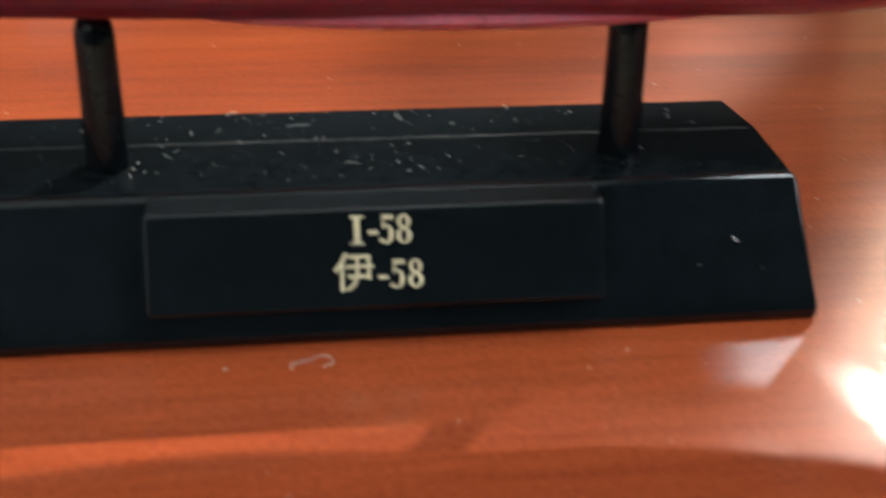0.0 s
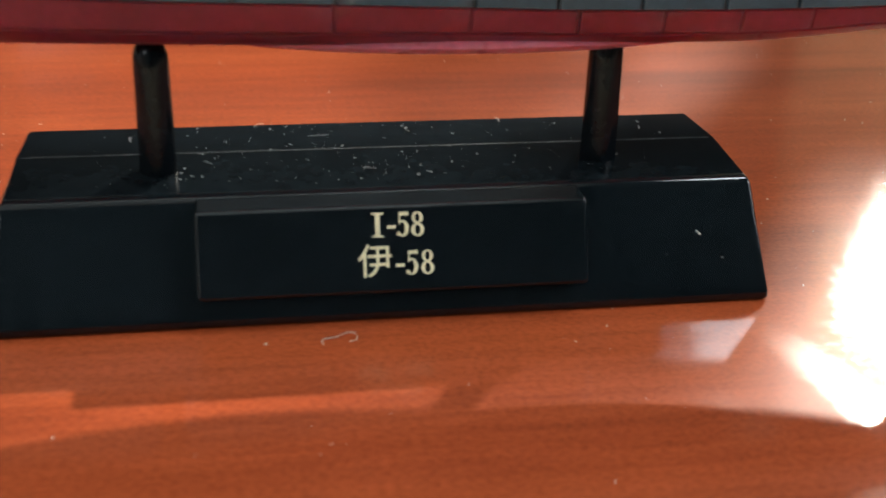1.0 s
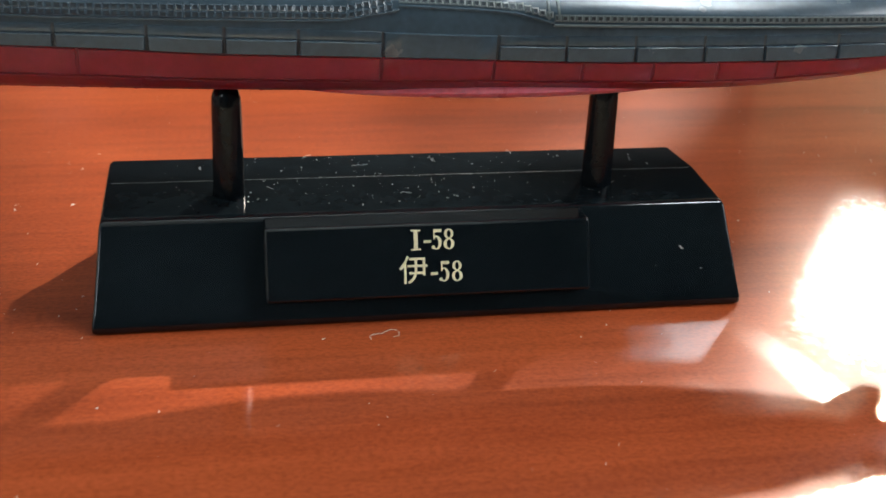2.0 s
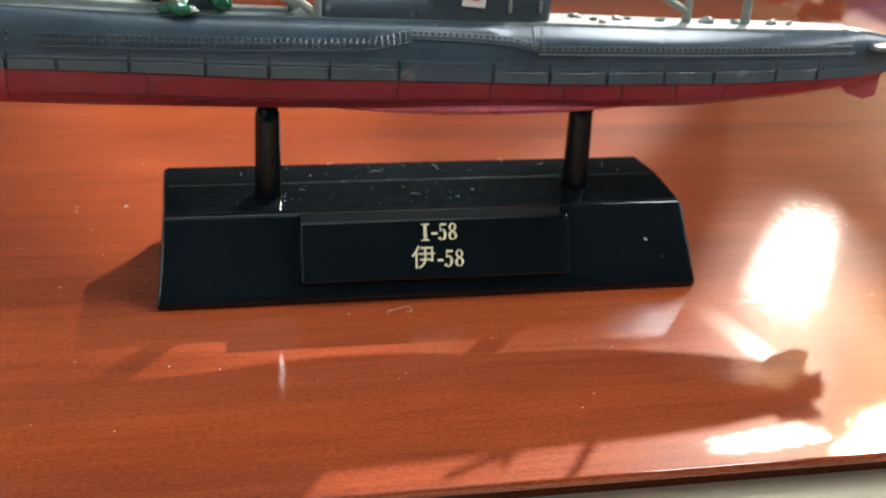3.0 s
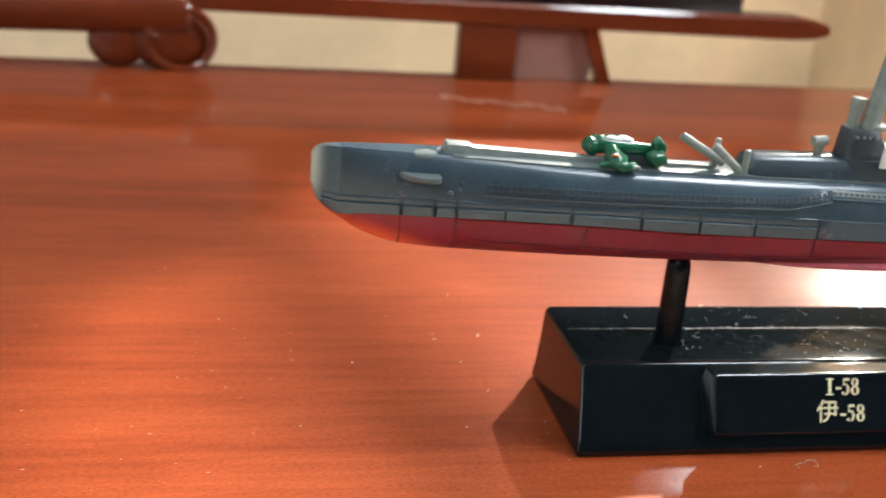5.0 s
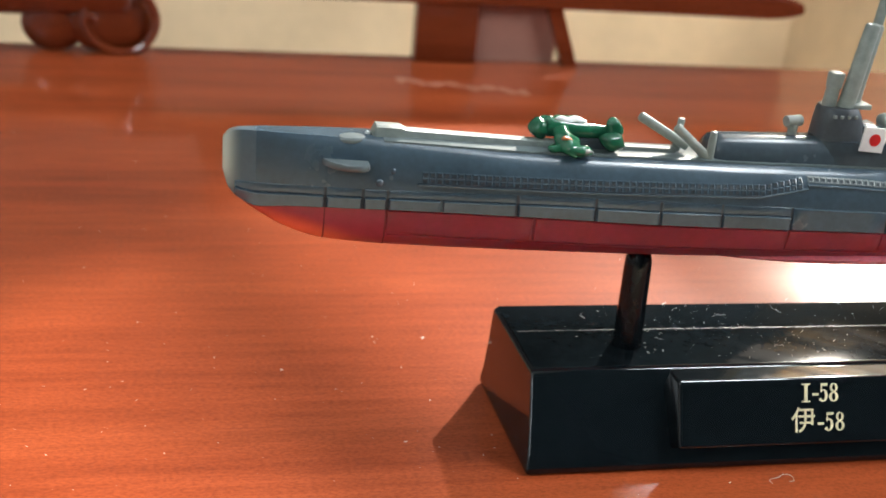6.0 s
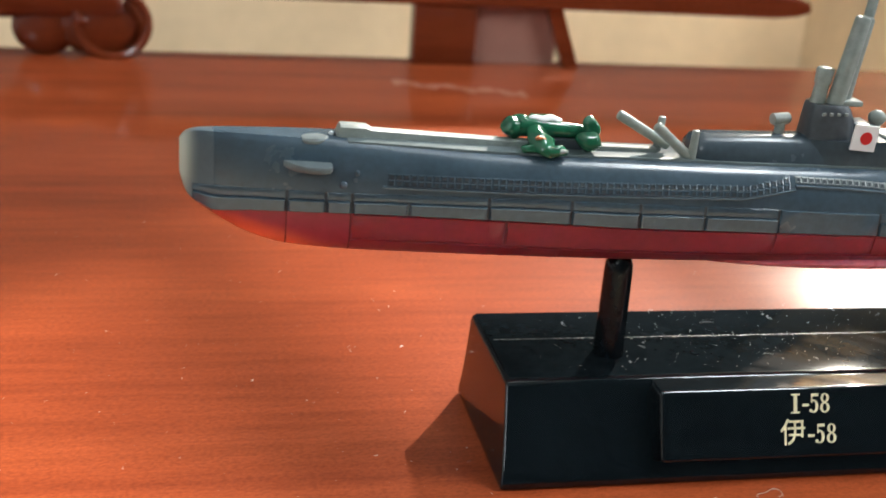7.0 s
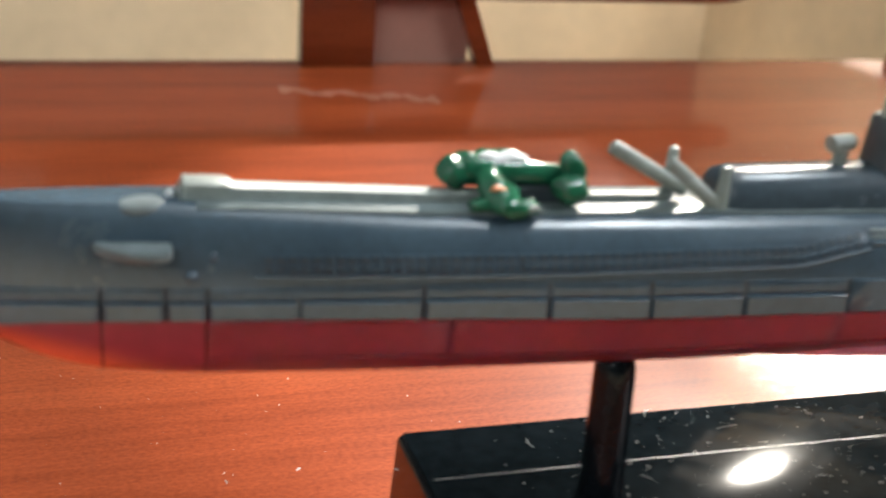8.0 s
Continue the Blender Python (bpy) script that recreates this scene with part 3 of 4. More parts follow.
bm.faces.new([top[12], top[13], top[14], top[15], top[0], top[1], top[2], top[3], ridge[0], ridge[1]])
bm.faces.new([top[4], top[5], top[6], top[7], top[8], top[9], top[10], top[11], ridge[1], ridge[0]])
bm.faces.new([top[3], top[4], ridge[0]])
bm.faces.new([top[11], top[12], ridge[1]])
base = part("base", bm, BLACK, stand, smooth=True, angle=0)
base.data.materials.append(TOPBLACK)
for p in base.data.polygons:
    p.material_index = 1 if p.normal.z > 0.98 else 0

# the plaque stands proud of the sloping front
FACE = ((-0.114, 0.387), (0.207, 1.17))      # y, z at its foot and at its head


def face_y(z):
    return FACE[0][0] + (FACE[1][0] - FACE[0][0]) * (z - FACE[0][1]) / (FACE[1][1] - FACE[0][1])


bm = B()
vs = []
for x in (-1.99, 1.99):
    for y, z in ((face_y(0.34), 0.34), (face_y(1.16), 1.16), (0.62, 1.16), (0.30, 0.34)):
        vs.append(bm.verts.new((x, y, z)))
for f in ((0, 1, 2, 3), (4, 5, 6, 7), (0, 1, 5, 4), (1, 2, 6, 5), (2, 3, 7, 6), (3, 0, 4, 7)):
    bm.faces.new([vs[i] for i in f])
bmesh.ops.bevel(bm, geom=list(bm.edges), offset=0.045, segments=4, profile=0.5, affect="EDGES")
part("plaque", bm, BLACK, stand, smooth=True, angle=0)

slope = math.degrees(math.atan2(FACE[1][0] - FACE[0][0], FACE[1][1] - FACE[0][1]))


def lettering(name, text, size, x, z, bold=0.0, width=1.0):
    cu = bpy.data.curves.new(name, "FONT")
    cu.body, cu.size, cu.align_x, cu.align_y = text, size * C, "CENTER", "CENTER"
    cu.extrude, cu.offset = 0.004 * C, bold * C
    tmp = bpy.data.objects.new(name, cu)
    dg = bpy.context.evaluated_depsgraph_get()
    me = bpy.data.meshes.new_from_object(tmp.evaluated_get(dg))
    bpy.data.objects.remove(tmp)
    me.materials.clear()
    me.materials.append(GOLD)
    ob = new(name, me)
    ob.parent = stand
    ob.matrix_local = Matrix.Translation((x * C, (face_y(z) - 0.004) * C, z * C)) @ Euler((radians(90 - slope), 0, 0)).to_matrix().to_4x4() @ Matrix.Diagonal((width, 1, 1, 1))
    return ob


def arc(bm, cx, cy, rx, ry, ix, iy, a0=0, a1=360, n=28, depth=0.004):
    """A flat ring or part of one, thick at the sides and thin above and below."""
    rows = []
    for k in range(n + 1):
        a = radians(a0 + (a1 - a0) * k / n)
        c, q = math.cos(a), math.sin(a)
        rows.append([bm.verts.new(p) for p in ((cx + rx * c, cy + ry * q, 0), (cx + rx * c, cy + ry * q, depth), (cx + ix * c, cy + iy * q, depth), (cx + ix * c, cy + iy * q, 0))])
    for p, q in zip(rows, rows[1:]):
        for k in range(4):
            bm.faces.new((p[k], q[k], q[(k + 1) % 4], p[(k + 1) % 4]))
    if a1 - a0 < 360:
        bm.faces.new(rows[0])
        bm.faces.new(rows[-1])


def eight(bm, x):
    arc(bm, x, 0.060, 0.055, 0.058, 0.022, 0.043)
    arc(bm, x, -0.056, 0.064, 0.064, 0.027, 0.048)


def five(bm, x):
    box(bm, x - 0.040, x + 0.056, 0.082, 0.118, 0, 0.004)
    box(bm, x - 0.040, x - 0.024, 0.004, 0.083, 0, 0.0041)
    arc(bm, x - 0.008, -0.038, 0.064, 0.080, 0.026, 0.064, -150, 125)
    arc(bm, x - 0.046, -0.090, 0.019, 0.019, 0.002, 0.002)


def capital_i(bm, x):
    box(bm, x - 0.023, x + 0.023, -0.1, 0.1, 0, 0.004)
    box(bm, x - 0.058, x + 0.058, 0.099, 0.118, 0, 0.0041)
    box(bm, x - 0.058, x + 0.058, -0.118, -0.099, 0, 0.0041)


def dash(bm, x):
    box(bm, x - 0.042, x + 0.042, -0.038, -0.006, 0, 0.004)


def printed(sign, x, z):
    bm = B()
    sign(bm, 0.0)
    bmesh.ops.scale(bm, verts=bm.verts, vec=(1.04, 1.05, 1.0))
    bmesh.ops.translate(bm, verts=bm.verts, vec=(x, 0, 0))
    ob = part("letter", bm, GOLD, stand)
    ob.matrix_local = Matrix.Translation((0, (face_y(z) - 0.005) * C, z * C)) @ Euler((radians(90 - slope), 0, 0)).to_matrix().to_4x4()


for sign, x, z in ((capital_i, -0.19, 0.985), (dash, -0.05, 0.985), (five, 0.068, 0.985), (eight, 0.215, 0.985), (dash, 0.025, 0.625), (five, 0.150, 0.625), (eight, 0.305, 0.625)):
    printed(sign, x, z)
lettering("letter", "伊", 0.36, -0.225, 0.63, 0.002)

PEG_Y = 1.22
for px, top_z in ((-2.365, 2.66), (2.365, 2.60)):
    bm = B()
    rings = []
    for z, r in ((1.17, 0.20), (1.30, 0.19), (2.36, 0.178), (2.48, 0.172), (2.55, 0.150), (2.59, 0.120), (top_z, 0.09)):
        ring = []
        for k in range(24):
            a = 2 * math.pi * k / 24
            q = r * (1.06 if k in (22, 23) else 1.0)
            ring.append((px + q * math.cos(a), PEG_Y + q * math.sin(a), z))
        rings.append(ring)
    ringed(bm, rings)
    # the moulding seam down the side
    part("peg", bm, PEGBLACK, stand, smooth=True, angle=25)

# ---------------------------------------------------------------- the model submarine
SY = 1.345
sub = root("model_submarine", (0, 0, TZ), "grey and red plastic model submarine resting on two black pegs", "model submarine")

XS = [-7.82, -7.75, -7.60, -7.40, -7.10, -6.60, -5.80, -4.00, -2.50, -1.00, 0.80, 2.00, 3.60, 5.26, 6.20, 6.80, 7.30, 7.70]
KEEL = [3.62, 3.40, 3.25, 3.11, 2.93, 2.77, 2.70, 2.64, 2.60, 2.57, 2.56, 2.54, 2.53, 2.62, 2.72, 2.83, 2.97, 3.15]
BEAM = [0.030, 0.060, 0.095, 0.15, 0.22, 0.315, 0.43, 0.565, 0.62, 0.63, 0.63, 0.63, 0.61, 0.50, 0.38, 0.29, 0.19, 0.07]
REDL = [3.63, 3.41, 3.265, 3.19, 3.225, 3.240, 3.25, 3.21, 3.14, 3.09, 3.03, 2.99, 2.97, 2.96, 2.96, 2.97, 3.02, 3.16]
GROV = [3.64, 3.50, 3.50, 3.50, 3.50, 3.50, 3.50, 3.49, 3.45, 3.40, 3.33, 3.31, 3.30, 3.28, 3.26, 3.25, 3.25, 3.27]
DECKZ = [4.02, 4.10, 4.13, 4.13, 4.12, 4.105, 4.07, 3.96, 3.92, 3.87, 3.83, 3.80, 3.74, 3.70, 3.675, 3.65, 3.55, 3.42]
DECKW = [0.020, 0.045, 0.075, 0.11, 0.15, 0.20, 0.25, 0.29, 0.31, 0.32, 0.32, 0.32, 0.31, 0.27, 0.20, 0.13, 0.09, 0.04]


def at(values, x):
    """A smooth curve through the stations' values that never overshoots them."""
    k = min(max(int(np.searchsorted(XS, x)) - 1, 0), len(XS) - 2)
    x = min(max(x, XS[0]), XS[-1])
    step = [XS[i + 1] - XS[i] for i in range(len(XS) - 1)]
    slope = [(values[i + 1] - values[i]) / step[i] for i in range(len(XS) - 1)]

    def tangent(i):
        if i in (0, len(XS) - 1):
            return slope[min(i, len(slope) - 1)]
        p, q = slope[i - 1], slope[i]
        if p * q <= 0:
            return 0.0
        w, v = 2 * step[i] + step[i - 1], step[i] + 2 * step[i - 1]
        return (w + v) / (w / p + v / q)

    h = step[k]
    u = (x - XS[k]) / h
    return ((1 + 2 * u) * (1 - u) ** 2 * values[k] + u * (1 - u) ** 2 * h * tangent(k)
            + u * u * (3 - 2 * u) * values[k + 1] + u * u * (u - 1) * h * tangent(k + 1))


def section(x):
    """Half a cross-section: pairs of half width and height, keel to deck."""
    k, b, r, g, d, w = (at(v, x) for v in (KEEL, BEAM, REDL, GROV, DECKZ, DECKW))
    lo = [(0.0, k), (0.38 * b, k + 0.01 * (r - k)), (0.66 * b, k + 0.10 * (r - k)), (0.86 * b, k + 0.32 * (r - k)), (0.96 * b, k + 0.64 * (r - k)), (b, r)]
    e = d - g
    hi = [(b, r + 0.5 * (g - r)), (0.99 * b, g)]
    swell = [(w + (0.99 * b - w) * math.cos(radians(q)), g + 0.97 * e * math.sin(radians(q))) for q in (14, 28, 42, 54, 65, 75, 83)]
    # abaft the tower the shoulder is a flat facet between the vents and the deck
    facet = [(0.985 * b, g + 0.2 * e), (0.97 * b, g + 0.4 * e), (0.95 * b, g + 0.53 * e)]
    facet += [(0.925 * b + (w - 0.925 * b) * u, g + e * (0.58 + 0.40 * u + 0.12 * u * (1 - u))) for u in (0.0, 0.33, 0.66, 0.96)]
    s = float(np.interp(x, [0.8, 1.0, 6.0, 6.8], [0, 1, 1, 0]))
    hi += [(p[0] * (1 - s) + f[0] * s, p[1] * (1 - s) + f[1] * s) for p, f in zip(swell, facet)]
    hi += [(w, d), (0.0, d + 0.01)]
    return lo, hi


def side_y(x, z):
    lo, hi = section(x)
    pts = lo + hi
    zs = [p[1] for p in pts]
    ys = [p[0] for p in pts]
    return float(np.interp(z, zs, ys))


STATIONS = sorted({round(v, 3) for v in list(np.linspace(-7.82, -7.6, 10)) + list(np.linspace(-7.58, -6.6, 16)) + list(np.linspace(-6.6, 6.2, 65)) + list(np.linspace(6.2, 7.7, 14))})


def hull_skin(which, x0=-9.0, x1=9.0):
    bm = B()
    rows = []
    for x in sorted({v for v in STATIONS + [x0, x1] if x0 <= v <= x1 and abs(v) < 8.5}):
        lo, hi = section(x)
        half = lo if which == "lower" else [lo[-1]] + hi
        near = [bm.verts.new((x, SY - y, z)) for y, z in half]
        far = [bm.verts.new((x, SY + y, z)) for y, z in half]
        rows.append((near, far))
    for (n0, f0), (n1, f1) in zip(rows, rows[1:]):
        for a in range(len(n0) - 1):
            bm.faces.new((n0[a], n1[a], n1[a + 1], n0[a + 1]))
            bm.faces.new((f0[a], f0[a + 1], f1[a + 1], f1[a]))
        # close where the two halves do not meet on the centre line
        e = -1 if which == "lower" else 0
        bm.faces.new((n0[e], f0[e], f1[e], n1[e]))
    for n0, f0 in (rows[0], rows[-1]):
        bm.faces.new(n0 + f0[::-1])
    bmesh.ops.remove_doubles(bm, verts=bm.verts, dist=1e-4)
    return bm


BULKHEAD = -5.50
part("lower_hull", hull_skin("lower", BULKHEAD + 0.005), RED, sub, "dull red lower hull", smooth=True, angle=50)
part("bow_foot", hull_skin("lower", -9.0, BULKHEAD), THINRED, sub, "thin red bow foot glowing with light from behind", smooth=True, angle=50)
part("upper_hull", hull_skin("upper", -7.447), GREY, sub, "satin grey upper hull", smooth=True, angle=50)
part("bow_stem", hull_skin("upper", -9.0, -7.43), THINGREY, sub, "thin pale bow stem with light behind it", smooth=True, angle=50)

# keel bulge amidships
bm = B()
rings = []
for i in range(25):
    u = i / 24
    x = -1.75 + 5.6 * u
    s = math.sin(math.pi * u) ** 0.6
    rings.append([(x, SY + 0.02 + (0.02 + 0.54 * s) * math.cos(a), 2.585 - 0.02 * (x - 0.8) * 0 + (0.01 + 0.14 * s) * math.sin(a)) for a in [2 * math.pi * k / 20 for k in range(20)]])
ringed(bm, rings)
part("keel_bulge", bm, BOUNCERED, sub, "keel blister, paler red for light off the table", smooth=True, angle=60)


# hull plates: thin raised sheets that follow the side, with open joints between them
def plate(name, x0, x1, low, high, mat, side=-1, lift=0.03, gap=0.028, seam=0.006):
    """A thin plate laid on the hull between two lines, its edges rounded over."""
    bm = B()
    x0, x1 = x0 + gap / 2, x1 - gap / 2
    n = max(2, int((x1 - x0) / 0.2))
    xs = [(x0, 0.15), (x0 + 0.010, 0.85)] + [(x0 + 0.020 + (x1 - x0 - 0.040) * i / n, 1.0) for i in range(n + 1)] + [(x1 - 0.010, 0.85), (x1, 0.15)]
    rows = []
    for x, fx in xs:
        za, zb = low(x) + seam / 2, high(x) - seam / 2
        e = min(0.006, (zb - za) * 0.15)
        row = []
        for z, fz in ((za, 0.15), (za + e, 0.85), (za + 2 * e, 1.0), (zb - 2 * e, 1.0), (zb - e, 0.85), (zb, 0.15)):
            row.append(bm.verts.new((x, SY + side * (side_y(x, z) + lift * min(fx, fz)), z)))
        rows.append(row)
    for p, q in zip(rows, rows[1:]):
        for k in range(5):
            bm.faces.new((p[k], q[k], q[k + 1], p[k + 1]))
    # its back lies in the hull
    rim = [r[0] for r in rows] + rows[-1][1:] + [r[-1] for r in rows[-2::-1]] + rows[0][-2:0:-1]
    back = [bm.verts.new((v.co.x, v.co.y - side * (lift + 0.02), v.co.z)) for v in rim]
    for k in range(len(rim)):
        m = (k + 1) % len(rim)
        bm.faces.new((rim[k], rim[m], back[m], back[k]))
    return part(name, bm, mat, sub, smooth=True, angle=28)


def red_line(x):
    return at(REDL, x)


def groove_line(x):
    return at(GROV, x)


def middle_line(x):
    return red_line(x) + 0.60 * (groove_line(x) - red_line(x))


def lower_red(x):
    return at(KEEL, x) + 0.42 * (red_line(x) - at(KEEL, x))


GREY_JOINTS = [-7.69, -6.60, -6.15, -5.85, -4.24, -3.23, -2.37, -1.53, -0.55, 0.83, 1.67, 2.54, 3.43, 4.23, 5.26, 6.00, 6.85]
LOW_JOINTS = [-7.69, -6.60, -6.15, -5.85, -5.19, -4.24, -3.23, -2.37, -1.53, -0.55, 0.83, 1.67, 2.54, 3.43, 4.23, 5.26, 6.00, 6.85]
RED_JOINTS = [-5.86, -4.00, -0.56, 0.80, 1.90, 2.80, 3.65, 4.44, 5.63]


FOOT_JOINTS = [-5.86, -3.30, -1.45, 0.60, 2.30, 3.90, 5.40]


def foot_red(x):
    return at(KEEL, x) + 0.14 * (red_line(x) - at(KEEL, x))


def joint_wash(side):
    """Dark wash that has run into the upright joints between the plates."""
    for x in GREY_JOINTS[1:-1]:
        bm = B()
        rows = []
        for j in range(6):
            z = red_line(x) + (groove_line(x) - red_line(x)) * j / 5
            rows.append([bm.verts.new((x + e, SY + side * (side_y(x + e, z) + 0.004), z)) for e in (-0.016, 0.016)])
        for p, q in zip(rows, rows[1:]):
            bm.faces.new((p[0], p[1], q[1], q[0]))
        part("panel_line_wash", bm, INK, sub, smooth=True)


for side in (-1, 1):
    joint_wash(side)
    for a, b in zip(GREY_JOINTS, GREY_JOINTS[1:]):
        if (a, b) == (-0.55, 0.83):
            plate("hull_plate", a, b, red_line, groove_line, GREY, side)
        else:
            plate("hull_plate", a, b, middle_line, groove_line, GREY, side, 0.012)
    for a, b in zip(LOW_JOINTS, LOW_JOINTS[1:]):
        if (a, b) != (-0.55, 0.83):
            plate("hull_plate", a, b, red_line, middle_line, GREY, side, 0.046)
    for a, b in zip(RED_JOINTS, RED_JOINTS[1:]):
        plate("hull_plate", a, b, lower_red, lambda x: red_line(x) - 0.005, RED, side, 0.024)
    for a, b in zip(FOOT_JOINTS, FOOT_JOINTS[1:]):
        plate("hull_plate", a, b, foot_red, lambda x: lower_red(x) - 0.012, RED, side, 0.012)


# flood vents: rows of little square recesses in a raised strip
def vents(x0, x1, zmid, rows, pitch=0.088, cell=0.075, side=-1, mat=GREY, hole=None):
    bm, wash = B(), B()
    n = int((x1 - x0) / pitch)
    for i in range(n):
        for r in range(rows):
            xa = x0 + i * pitch
            za = zmid(xa) + (r - rows / 2) * cell
            quad = [(xa, za), (xa + pitch, za), (xa + pitch, za + cell), (xa, za + cell)]
            f = 0.22
            inner = [(xa + pitch * f, za + cell * f), (xa + pitch * (1 - f), za + cell * f), (xa + pitch * (1 - f), za + cell * (1 - f)), (xa + pitch * f, za + cell * (1 - f))]
            o = [bm.verts.new((x, SY + side * (side_y(x, z) + 0.010), z)) for x, z in quad]
            t = [bm.verts.new((x, SY + side * (side_y(x, z) + 0.016), z)) for x, z in inner]
            k = [bm.verts.new((x, SY + side * (side_y(x, z) + 0.004), z)) for x, z in inner]
            for q in range(4):
                p = (q + 1) % 4
                bm.faces.new((o[q], o[p], t[p], t[q]))
                bm.faces.new((t[q], t[p], k[p], k[q]))
            # a dark sheet paints the shade at the bottom of each recess
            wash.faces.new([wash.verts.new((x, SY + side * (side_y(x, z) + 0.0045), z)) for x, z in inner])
    tagged(part("vent_shade", wash, hole or HOLE, sub), "", "", "", "stuff")
    return tagged(part("vent_strip", bm, mat, sub), "", "", "", "stuff")


def vent_line_fore(x):
    return float(np.interp(x, [-5.5, -3.5, -1.05, -0.36], [3.68, 3.64, 3.605, 3.715]))


def vent_line_mid(x):
    return float(np.interp(x, [-0.36, 0.4, 1.05, 1.5], [3.735, 3.70, 3.65, 3.54]))


def vent_line_aft(x):
    return float(np.interp(x, [1.5, 4.0, 6.4], [3.525, 3.48, 3.43]))


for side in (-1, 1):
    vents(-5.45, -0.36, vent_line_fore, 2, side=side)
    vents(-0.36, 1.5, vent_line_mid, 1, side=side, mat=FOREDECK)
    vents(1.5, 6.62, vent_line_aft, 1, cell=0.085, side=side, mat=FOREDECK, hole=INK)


# a moulded ledge under the vents
def ledge(x0, x1, line, drop, side=-1, name="ledge", mat=GREY, proud=0.03, tall=0.03):
    bm = B()
    n = int((x1 - x0) / 0.1) + 2
    rings = []
    for i in range(n + 1):
        x = x0 + (x1 - x0) * i / n
        z = line(x) - drop
        y = side_y(x, z)
        rings.append([(x, SY + side * (y - 0.03), z - tall), (x, SY + side * (y + proud), z - tall * 0.4), (x, SY + side * (y + proud), z + tall * 0.4), (x, SY + side * (y - 0.03), z + tall)])
    ringed(bm, rings)
    return part(name, bm, mat, sub, smooth=True, angle=40)


for side in (-1, 1):
    ledge(-5.5, -0.36, vent_line_fore, 0.10, side, proud=0.024)
    ledge(-0.36, 1.5, vent_line_mid, 0.075, side, proud=0.024)
    # the after ledge's paler grey paints its glossy highlight
    ledge(1.5, 6.65, vent_line_aft, 0.085, side, proud=0.034, mat=FOREDECK, tall=0.022)
    # two ribs across the shoulder where the after casing begins
    for rx in (1.44, 1.56):
        bm = B()
        zs = [at(DECKZ, rx) - 0.04 - 0.27 * k / 6 for k in range(7)]
        ringed(bm, [[(rx + e, SY + side * (side_y(rx, z) + h), z) for e, h in ((-0.022, -0.02), (-0.014, 0.014), (0.014, 0.014), (0.022, -0.02))] for z in zs])
        part("shoulder_rib", bm, FOREDECK, sub, smooth=True, angle=40)

# deck: a strip with its own edge along the top; sheen paled in aft
for x0, x1, mat, label in ((-5.9, 1.0, FOREDECK, "grey fore deck"), (1.004, 6.6, DECK, "after deck, paler grey for its sunlit sheen")):
    bm = B()
    rings = []
    for i in range(41):
        x = x0 + (x1 - x0) * i / 40
        w, d = at(DECKW, x), at(DECKZ, x)
        f = min(1.0, 0.10 + (x + 5.9) / 1.6)
        rings.append([(x, SY - w - 0.02, d - 0.04), (x, SY - w - 0.015, d + 0.020 * f), (x, SY - w + 0.03, d + 0.005 + 0.025 * f),
                      (x, SY + w - 0.03, d + 0.005 + 0.025 * f), (x, SY + w + 0.015, d + 0.020 * f), (x, SY + w + 0.02, d - 0.04)])
    ringed(bm, rings)
    part("deck", bm, mat, sub, label, smooth=True, angle=30)


def dz(x):
    return at(DECKZ, x) + 0.03


# bow planes and the deck disc above them
for side in (-1, 1):
    bm = B()
    edge = side_y(-6.36, 3.80)
    outline = [(-0.29, -0.06), (-0.27, 0.01), (-0.21, 0.08), (-0.13, 0.15), (-0.03, 0.205), (0.08, 0.235), (0.18, 0.235), (0.245, 0.205), (0.265, 0.14), (0.265, -0.06)]
    ringed(bm, [[(-6.36 + x * f, SY + side * (edge + (y if y < 0 else y * f)), 3.815 - 0.05 * max(y, 0) + z) for x, y in outline]
                for f, z in ((0.95, -0.040), (1.0, -0.025), (1.0, 0.018), (0.955, 0.036))])
    part("bow_plane", bm, PLANEGREY, sub, "grey bow diving plane", smooth=True)
    bm = B()
    if side < 0:
        ringed(bm, [[(-6.30 + q * math.cos(a), SY - 0.13 + 0.8 * q * math.sin(a), z) for a in [2 * math.pi * k / 28 for k in range(28)]]
                    for q, z in ((0.165, 4.02), (0.19, 4.045), (0.192, 4.075), (0.165, 4.100), (0.08, 4.108))])
        part("deck_disc", bm, PLANEGREY, sub, smooth=True)
        bm = B()
    blob(bm, Vector((-5.96, SY + side * 0.44, 3.60)), 0.05, 0.03, 0.045)
    blob(bm, Vector((-5.80, SY + side * 0.42, 3.74)), 0.03, 0.02, 0.04)
    part("anchor", bm, GREY, sub, smooth=True)

# catapult rail
bm = B()
rings = []
for x, w, h in ((-6.02, 0.09, 0.06), (-5.98, 0.115, 0.145), (-5.68, 0.115, 0.145), (-5.64, 0.10, 0.13), (-5.60, 0.085, 0.11), (-4.0, 0.085, 0.11), (-2.05, 0.08, 0.08)):
    d = dz(x) - 0.03
    rings.append([(x, SY - w * 1.1, d - 0.02), (x, SY - w, d + h * 0.85), (x, SY - w * 0.7, d + h), (x, SY + w * 0.7, d + h), (x, SY + w, d + h * 0.85), (x, SY + w * 1.1, d - 0.02)])
ringed(bm, rings)
part("catapult_rail", bm, PALE, sub, "long pale grey catapult rail", smooth=True, angle=30)
bm = B()
blob(bm, Vector((-6.08, SY - 0.02, 4.10)), 0.03, 0.03, 0.035)
part("rail_stop", bm, WHITE, sub, smooth=True)

# folding derrick
D0 = (-1.68, SY - 0.24, 3.93)
